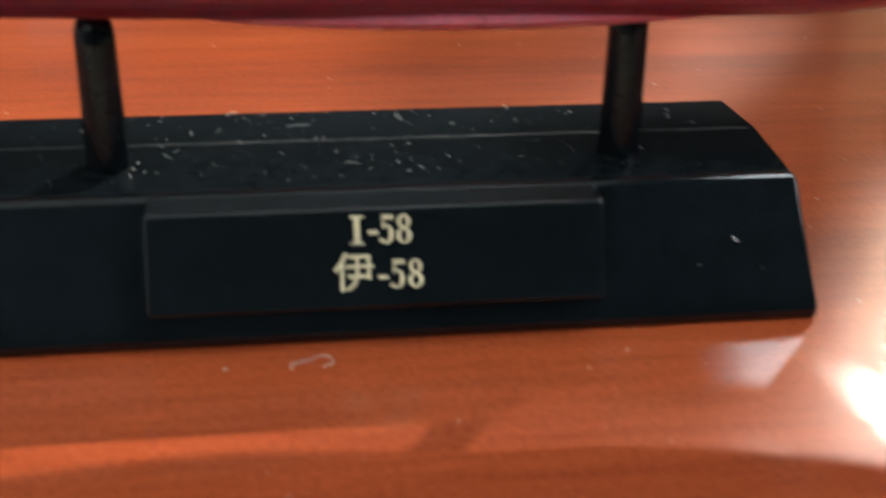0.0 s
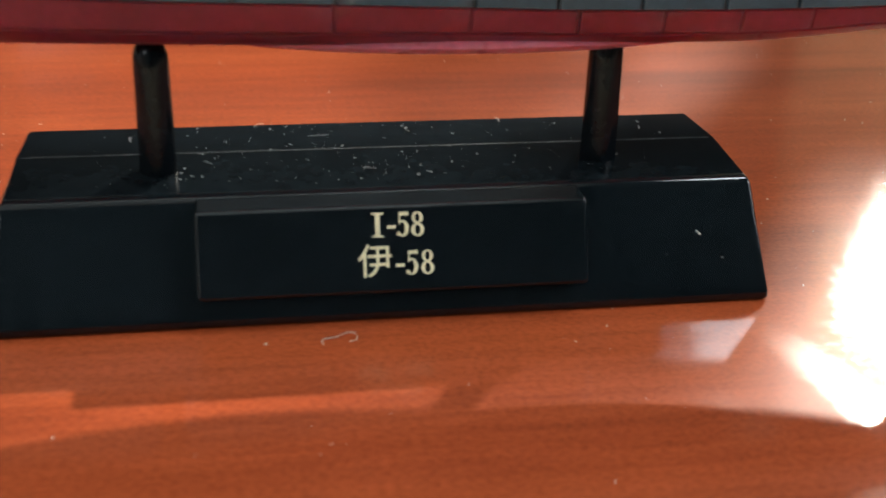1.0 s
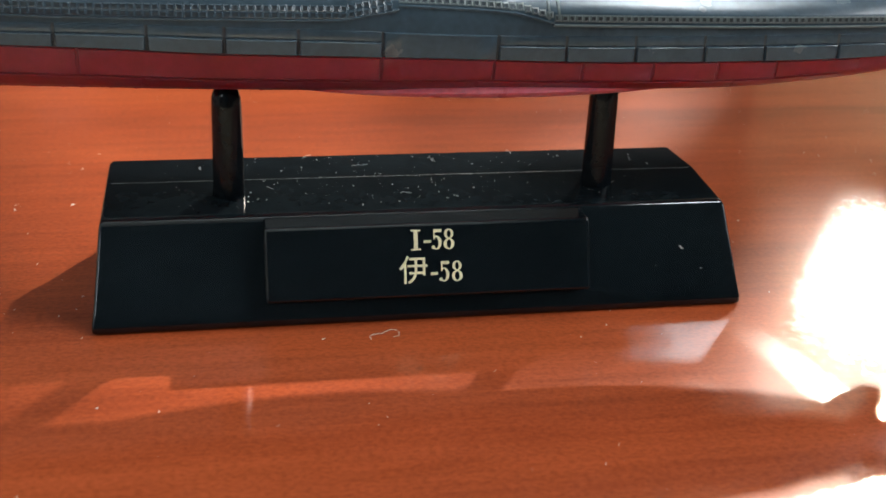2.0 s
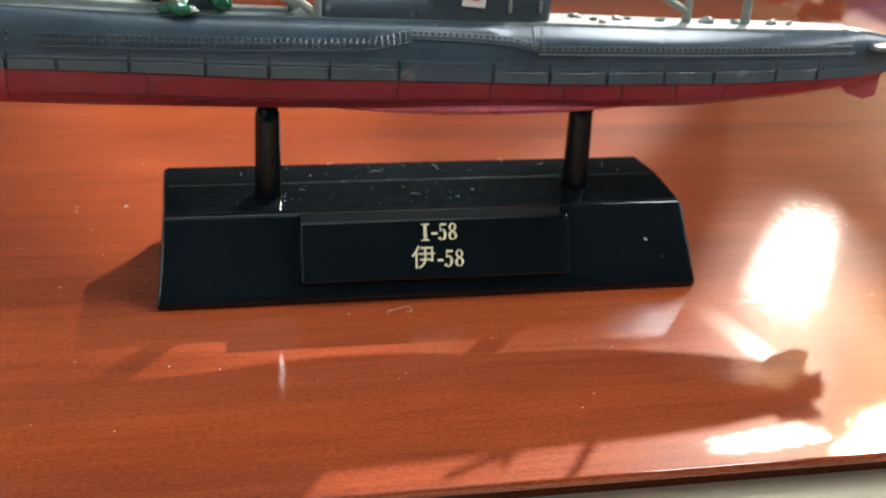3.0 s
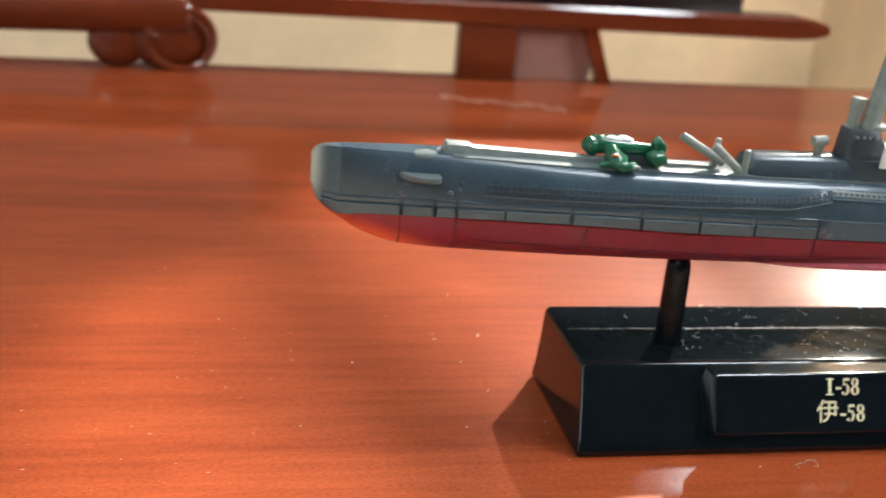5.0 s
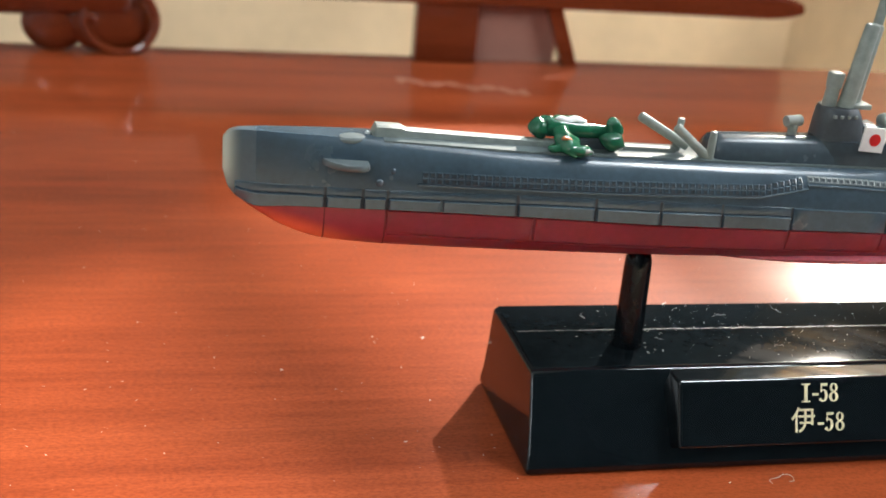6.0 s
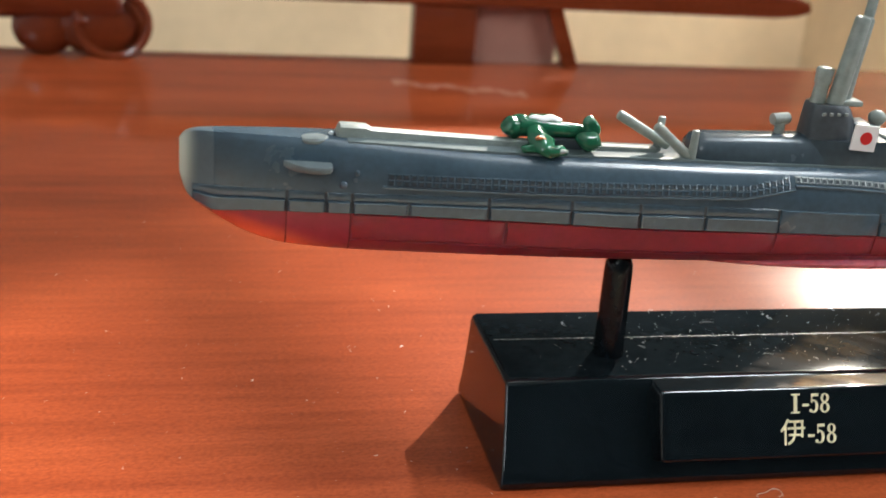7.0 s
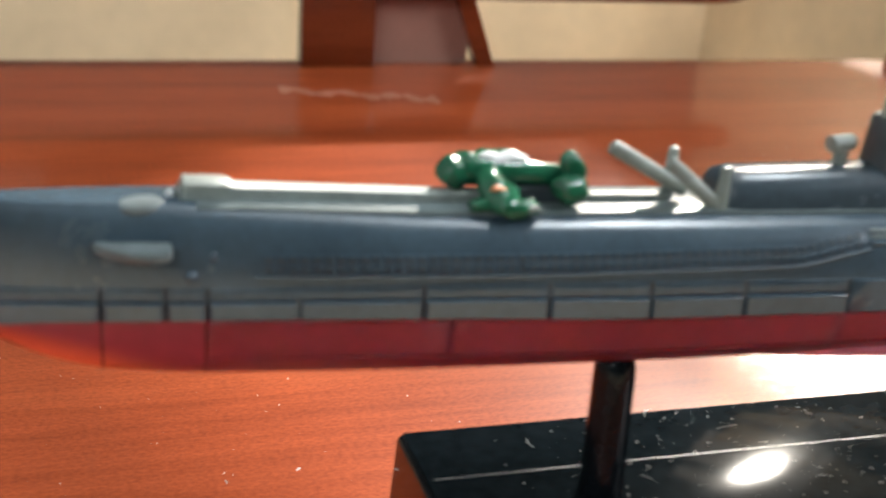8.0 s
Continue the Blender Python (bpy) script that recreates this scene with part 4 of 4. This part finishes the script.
for p, q, r in ((D0, (-2.15, SY - 0.22, 4.32), 0.062), ((-1.9, SY - 0.05, 4.02), (-2.58, SY - 0.02, 4.40), 0.062)):
    part("derrick_boom", rod(B(), p, q, r, r), PALE, sub, smooth=True)
for p, q in (((-1.66, SY - 0.26, 3.86), (-1.64, SY - 0.26, 4.28)), ((-2.0, SY + 0.06, 3.88), (-1.97, SY + 0.06, 4.36))):
    part("derrick_post", rod(B(), p, q, 0.058, 0.045), PALE, sub, smooth=True)

# seaplane on the rail: a lumpy, thickly painted little casting
def lumpy(blobs, seed):
    rnd = random.Random(seed)
    bm = B()
    for c, rx, ry, rz, tilt in blobs:
        blob(bm, Vector(c), rx, ry, rz, Euler([radians(q) for q in tilt]).to_matrix().to_4x4(), 18, 11)
    ph = [rnd.uniform(0, 6.28) for _ in range(6)]
    for v in bm.verts:
        x, y, z = v.co
        v.co.x += 0.012 * math.sin(31 * z + ph[0]) + 0.008 * math.sin(53 * y + ph[1])
        v.co.y += 0.010 * math.sin(37 * x + ph[2]) + 0.008 * math.sin(49 * z + ph[3])
        v.co.z += 0.011 * math.sin(29 * x + ph[4]) + 0.009 * math.sin(43 * y + ph[5])
    return bm


body = rod(B(), (-3.78, SY + 0.08, 4.20), (-2.90, SY - 0.06, 4.17), 0.125, 0.085, 16)
plane = part("seaplane", body, GREEN, sub, "glossy dark green painted seaplane with orange marks", smooth=True, angle=60)
part("cowling", lumpy([((-3.88, SY + 0.06, 4.19), 0.13, 0.14, 0.135, (0, 0, 0)), ((-3.76, SY + 0.12, 4.27), 0.15, 0.12, 0.06, (0, 8, 0))], 1), GREEN, plane, smooth=True, angle=120)
part("wing", lumpy([((-3.58, SY - 0.20, 4.10), 0.15, 0.30, 0.11, (25, 0, 14)), ((-3.46, SY - 0.36, 4.02), 0.19, 0.11, 0.075, (0, 6, 0))], 2), GREEN, plane, smooth=True, angle=120)
part("wing", lumpy([((-3.46, SY + 0.26, 4.23), 0.26, 0.20, 0.06, (0, 0, 8))], 3), GREEN, plane, smooth=True, angle=120)
part("wing_mark", lumpy([((-3.60, SY - 0.30, 4.155), 0.075, 0.05, 0.03, (25, 0, 0))], 4), ORANGE, plane, "faded orange mark", smooth=True, angle=120)
part("wing_edge", lumpy([((-3.38, SY - 0.43, 4.02), 0.09, 0.03, 0.025, (0, 0, 0))], 5), PALE, plane, "pale wing edge", smooth=True, angle=120)
part("canopy", lumpy([((-3.48, SY + 0.05, 4.305), 0.21, 0.07, 0.035, (0, 0, -6))], 6), WHITE, plane, "white cockpit glazing", smooth=True, angle=120)
part("tail", lumpy([((-2.93, SY - 0.09, 4.22), 0.11, 0.10, 0.17, (0, -14, 0)), ((-2.98, SY - 0.20, 4.10), 0.16, 0.15, 0.12, (0, 0, 10))], 7), GREEN, plane, smooth=True, angle=120)
part("float", lumpy([((-3.66, SY - 0.26, 4.02), 0.19, 0.09, 0.065, (0, 3, 0))], 8), GREEN, plane, smooth=True, angle=120)
part("cradle", box(B(), -3.6, -2.85, SY - 0.10, SY + 0.10, 3.93, 4.10, 0.02), DARKGREY, plane)

# hangar: a long rounded casing before the tower
bm = B()
rings = []
for x, s in ((-1.62, 0.55), (-1.60, 0.80), (-1.54, 0.95), (-1.44, 1.0), (-0.6, 1.0), (0.2, 1.02), (0.62, 1.0)):
    zt = 4.19
    ring = []
    for k in range(13):
        a = math.pi * k / 12
        ring.append((x, SY - 0.31 * s * math.copysign(abs(math.cos(a)) ** 0.7, math.cos(a)), 3.84 + (zt - 3.84) * s * math.sin(a) ** 0.75))
    rings.append(ring)
ringed(bm, rings)
part("hangar", bm, TOWERGREY, sub, "rounded grey hangar casing", smooth=True, angle=50)

# the conning tower
tower = None
bm = B()
rings = []
for z, x0, x1, w in ((3.84, -0.14, 1.76, 0.33), (4.02, -0.13, 1.77, 0.335), (4.17, -0.11, 1.77, 0.325)):
    ring = []
    for k in range(28):
        a = 2 * math.pi * k / 28
        cx, hx = (x0 + x1) / 2, (x1 - x0) / 2
        c, s = math.cos(a), math.sin(a)
        ring.append((cx + hx * math.copysign(abs(c) ** 0.35, c), SY + w * math.copysign(abs(s) ** 0.55, s), z))
    rings.append(ring)
ringed(bm, rings)
tower = part("conning_tower", bm, TOWERGREY, sub, "grey conning tower with open bridge", smooth=True, angle=40)
bm = B()
rings = []
for z, x0, x1, w in ((4.10, -0.13, 0.56, 0.27), (4.40, -0.10, 0.52, 0.25), (4.56, -0.08, 0.44, 0.235), (4.60, -0.06, 0.40, 0.21)):
    ring = []
    for k in range(20):
        a = 2 * math.pi * k / 20
        cx, hx = (x0 + x1) / 2, (x1 - x0) / 2
        c, s = math.cos(a), math.sin(a)
        ring.append((cx + hx * math.copysign(abs(c) ** 0.6, c), SY + w * math.copysign(abs(s) ** 0.6, s), z))
    rings.append(ring)
ringed(bm, rings)
part("bridge", bm, DARKGREY, tower, "dark grey bridge front", smooth=True, angle=40)
for i in range(4):
    part("bridge_window", box(B(), 0.0 + 0.10 * i, 0.045 + 0.10 * i, SY - 0.262, SY - 0.225, 4.48, 4.52, 0.008), PALE, tower)
part("aft_screen", box(B(), 1.44, 1.76, SY - 0.26, SY + 0.26, 4.10, 4.46, 0.05), GREY, tower, smooth=True)
part("screen_top", box(B(), 1.50, 1.74, SY - 0.22, SY + 0.22, 4.44, 4.475, 0.015), PALE, tower)
part("bridge_rim", box(B(), 0.98, 1.48, SY - 0.27, SY + 0.27, 4.15, 4.20, 0.02), PALE, tower)
bm = rod(B(), (0.90, SY, 4.1), (0.90, SY, 4.34), 0.07, 0.06)
blob(bm, Vector((0.90, SY, 4.41)), 0.115, 0.115, 0.10)
part("lookout", bm, PALE, tower, smooth=True)
part("tower_block", box(B(), 0.52, 0.80, SY - 0.22, SY + 0.22, 4.12, 4.36, 0.04), GREY, tower, smooth=True)
for x in (1.10, 1.55):
    part("strut", blob(B(), Vector((x, SY - 0.335, 4.07)), 0.03, 0.03, 0.10), PALE, tower, smooth=True)
bm = box(B(), -0.17, 0.17, -0.013, 0.013, -0.165, 0.165, 0.006)
bmesh.ops.rotate(bm, verts=bm.verts, cent=(0, 0, 0), matrix=Euler((0, radians(5), 0)).to_matrix())
bmesh.ops.translate(bm, verts=bm.verts, vec=(0.565, SY - 0.36, 4.235))
flag = part("flag_board", bm, WHITE, tower, "white flag board with a red disc")
bm = rod(B(), (0.58, SY - 0.36, 4.235), (0.58, SY - 0.378, 4.235), 0.082, 0.082, 28, tip=False)
part("disc", bm, DISC, flag, "red disc")

# optical sight on the hangar
bm = rod(B(), (-0.42, SY, 4.15), (-0.42, SY, 4.34), 0.055, 0.07)
part("sight_stem", bm, PALE, sub, smooth=True)
part("sight_head", rod(B(), (-0.54, SY - 0.02, 4.37), (-0.30, SY + 0.02, 4.38), 0.075, 0.075, 14), PALE, sub, smooth=True)

# periscopes
bm = rod(B(), (0.03, SY, 4.55), (0.06, SY, 4.88), 0.10, 0.085, 16, tip=False)
rod(bm, (0.058, SY, 4.84), (0.072, SY, 5.05), 0.105, 0.115, 16)
part("short_periscope", bm, PALE, sub, smooth=True)
part("periscope", rod(B(), (0.24, SY - 0.06, 4.55), (0.42, SY - 0.06, 5.70), 0.115, 0.10, 14), PALE, sub, smooth=True)
part("periscope", rod(B(), (0.37, SY + 0.06, 4.55), (0.54, SY + 0.06, 5.68), 0.115, 0.10, 14), PALE, sub, smooth=True)
part("aerial_mast", rod(B(), (0.47, SY + 0.12, 4.55), (0.66, SY + 0.12, 6.4), 0.075, 0.06, 12), PALE, sub, smooth=True)
part("periscope_collar", box(B(), 0.30, 0.58, SY - 0.16, SY + 0.16, 4.58, 4.65, 0.02), PALE, sub, smooth=True)

# after deck: gun, mast and small fittings
part("gun_mount", rod(B(), (3.94, SY, 3.74), (3.97, SY, 4.18), 0.075, 0.055), PALE, sub, smooth=True)
part("gun_barrel", rod(B(), (3.93, SY - 0.02, 3.93), (3.34, SY - 0.02, 4.26), 0.05, 0.055), PALE, sub, smooth=True)
part("mast", rod(B(), (4.90, SY, 3.70), (4.96, SY, 5.62), 0.07, 0.045), PALE, sub, smooth=True)
random.seed(4)
for x, y, s in ((2.22, 0.10, 0.09), (2.45, -0.05, 0.06), (2.55, -0.2, 0.06), (2.85, 0.04, 0.08), (3.05, 0.1, 0.05), (3.55, 0.06, 0.07), (4.30, 0.05, 0.13), (4.75, 0.0, 0.08), (5.35, 0.02, 0.09), (5.62, 0.0, 0.06)):
    part("deck_fitting", lumpy([((x, SY + y, dz(x) + 0.01), s * 1.1, s * 0.8, s * 0.5, (0, 0, random.uniform(-20, 20)))], int(x * 100)), MIDGREY, sub, smooth=True)

# stern: planes, rudder and screws
for side in (-1, 1):
    part("stern_plane", box(B(), 6.93, 7.52, SY + side * 0.30 - 0.17, SY + side * 0.30 + 0.17, 3.395, 3.475, 0.033, 3), MIDGREY, sub, "grey stern diving plane", smooth=True)
    bm = B()
    blob(bm, Vector((7.42, SY + side * 0.22, 2.98)), 0.05, 0.05, 0.05)
    for k in range(3):
        a = 2 * math.pi * k / 3 + 0.4
        blob(bm, Vector((7.42, SY + side * 0.22 + 0.10 * math.cos(a), 2.98 + 0.10 * math.sin(a))), 0.02, 0.05 + 0.05 * abs(math.cos(a)), 0.05 + 0.05 * abs(math.sin(a)))
    part("screw", bm, BRASS, sub, "yellow three-bladed screw", smooth=True)
bm = B()
vs = []
for y in (-0.035, 0.035):
    for x, z in ((6.55, 2.92), (6.80, 2.62), (7.10, 2.52), (7.30, 2.58), (7.34, 3.0)):
        vs.append(bm.verts.new((x, SY + y, z)))
bm.faces.new(vs[:5])
bm.faces.new(vs[5:])
for i in range(5):
    bm.faces.new((vs[i], vs[(i + 1) % 5], vs[5 + (i + 1) % 5], vs[5 + i]))
part("rudder", bm, FINRED, sub, "red rudder fin")

# moulding nubs left along the keel
for x in (-4.53, -4.20, -4.00, -3.67, -3.39, -1.95):
    part("moulding_nub", blob(B(), Vector((x, SY - 0.62 * at(BEAM, x), at(KEEL, x) + 0.085 * (at(REDL, x) - at(KEEL, x)))), 0.020, 0.016, 0.012, u=8, v=6), FINRED, sub, smooth=True)

# joints in the red bow
for x in (-6.60, -5.86):
    lo, hi = section(x)
    for side in (-1, 1):
        bm = B()
        pts = [(SY + side * (y + 0.004), z - (0.004 if i < 2 else 0)) for i, (y, z) in enumerate(lo)]
        for (y0, z0), (y1, z1) in zip(pts, pts[1:]):
            bm.faces.new([bm.verts.new(p) for p in ((x - 0.008, y0, z0), (x + 0.008, y0, z0), (x + 0.008, y1, z1), (x - 0.008, y1, z1))])
        part("panel_joint", bm, DARKRED, sub)

# the worn fold along the top of the stand
bm = box(B(), -3.80, 3.80, 1.6155, 1.6245, HZ + 0.02, HZ + 0.047)
part("worn_fold", bm, WORN, stand, "pale worn fold line")

# a pale ragged mark on the table top before the carved stand
random.seed(5)
bm = B()
rows = []
for k in range(41):
    u = k / 40
    x, y = -2.1 + 3.6 * u, 20.9 - 1.0 * u + 0.15 * math.sin(19 * u)
    h = 0.10 + 0.28 * abs(math.sin(23 * u + 1.0)) * random.uniform(0.6, 1.2)
    rows.append((bm.verts.new((x, y - h, 0.002)), bm.verts.new((x, y + h * 0.8, 0.002))))
for p, q in zip(rows, rows[1:]):
    bm.faces.new((p[0], q[0], q[1], p[1]))
mark = part("pale_mark", bm, PALEMARK, table, "pale ragged mark on the table top")
mark.location = (0, 0, TZ)

# lint and dust
random.seed(11)


def speck(bm, x, y, z, s, tall=0.35):
    """A flake of dust with an uneven outline, a little longer than wide."""
    a = random.uniform(0, math.pi)
    n = random.choice((4, 5, 6))
    long = random.uniform(0.8, 2.4)
    low, high = [], []
    for k in range(n):
        q = 2 * math.pi * k / n + random.uniform(-0.4, 0.4)
        u, v = s * long * math.cos(q) * random.uniform(0.5, 1.1), s * 0.6 * math.sin(q) * random.uniform(0.4, 1.1)
        px, py = x + u * math.cos(a) - v * math.sin(a), y + u * math.sin(a) + v * math.cos(a)
        low.append(bm.verts.new((px, py, z)))
        high.append(bm.verts.new((x + 0.7 * (px - x), y + 0.7 * (py - y), z + s * tall * random.uniform(0.5, 1.3))))
    bm.faces.new(high)
    for k in range(n):
        m = (k + 1) % n
        bm.faces.new((low[k], low[m], high[m], high[k]))


def fibre(bm, pts, r=0.006):
    rings = []
    for i, p in enumerate(pts):
        p = Vector(p)
        d = (Vector(pts[min(i + 1, len(pts) - 1)]) - Vector(pts[max(i - 1, 0)])).normalized()
        u = d.cross(Vector((0, 0, 1))).normalized()
        v = d.cross(u)
        rings.append([p + (u * math.cos(k * math.pi / 2) + v * math.sin(k * math.pi / 2)) * r for k in range(4)])
    ringed(bm, rings)


def stand_top(y):
    return HZ + 0.045 * max(0.0, 1 - abs(y - 1.62) / 1.0)


bm = B()
for i in range(330):
    x = random.triangular(-3.7, 3.7, -0.6)
    y = random.uniform(0.75, 2.5)
    speck(bm, x, y, stand_top(y), random.choice((0.003, 0.003, 0.004, 0.004, 0.005, 0.006, 0.009, 0.012)))
# lint; the four by the left peg's foot also stand for its glints
for x, y, s in ((-2.13, 1.10, 0.018), (-2.10, 1.22, 0.015), (-2.02, 1.02, 0.012), (-2.14, 0.95, 0.016), (-1.75, 1.5, 0.010), (-1.5, 1.55, 0.011), (-0.3, 1.35, 0.012), (0.9, 1.5, 0.010)):
    speck(bm, x, y, stand_top(y), s)
for x, y, n in ((-0.75, 2.05, 7), (-1.35, 2.45, 5), (1.5, 2.42, 4), (-1.9, 1.36, 3), (0.4, 2.3, 4), (-2.7, 2.2, 4), (-0.1, 1.05, 4), (2.6, 1.2, 4), (3.1, 2.1, 3)):
    a = random.uniform(0, 6.28)
    bend = random.uniform(-0.6, 0.6)
    pts = []
    for k in range(n + 2):
        pts.append((x, y, stand_top(y) + 0.008 + 0.006 * math.sin(2.1 * k)))
        a += bend + random.uniform(-0.5, 0.5)
        x, y = x + 0.030 * math.cos(a), y + 0.034 * math.sin(a)
    fibre(bm, pts, 0.0028)
# on the sloping front
for x, z, s in ((3.264, 0.677, 0.030), (3.24, 0.70, 0.020), (-2.95, 0.11, 0.022), (-1.2, 0.06, 0.012), (2.9, 0.5, 0.010), (3.5, 0.45, 0.010), (-0.1, 0.13, 0.010)):
    y = float(np.interp(z, [0.05, 0.30, 0.70, 1.12], [0.0, 0.04, 0.26, 0.515]))
    speck(bm, x, y - 0.006, z, s, 0.6)
tagged(part("lint_on_stand", bm, DUST, None), "white specks of lint on the black stand", "dust", "", "stuff").location = (0, 0, TZ)

bm = B()
for i in range(900):
    x, y = random.uniform(-14, 11), random.triangular(-4.6, 18, 1.0)
    if -4.05 < x < 4.05 and -0.05 < y < 2.6:
        continue
    speck(bm, x, y, 0.0, random.choice((0.003, 0.004, 0.004, 0.005, 0.006, 0.008, 0.014)), 0.25)
for x, y, s in ((-4.56, 4.05, 0.030), (-6.85, 3.05, 0.024), (-3.85, -1.68, 0.026), (-1.35, -0.42, 0.02), (-5.4, 0.9, 0.018), (-5.35, 3.9, 0.018)):
    speck(bm, x, y, 0.0, s, 0.3)
tagged(part("dust_on_table", bm, DUST, None), "fine pale dust specks on the wooden table", "dust", "", "stuff").location = (0, 0, TZ)

bm = B()
pts = [(-0.79, -0.51), (-0.80, -0.43), (-0.76, -0.39), (-0.70, -0.38), (-0.64, -0.37), (-0.60, -0.33), (-0.53, -0.29), (-0.46, -0.31), (-0.44, -0.38), (-0.46, -0.46), (-0.53, -0.47)]
fibre(bm, [(x, y, 0.012) for x, y in pts], 0.0032)
tagged(part("hair", bm, DUST, None), "fine curled pale hair lying on the table", "hair").location = (0, 0, TZ)
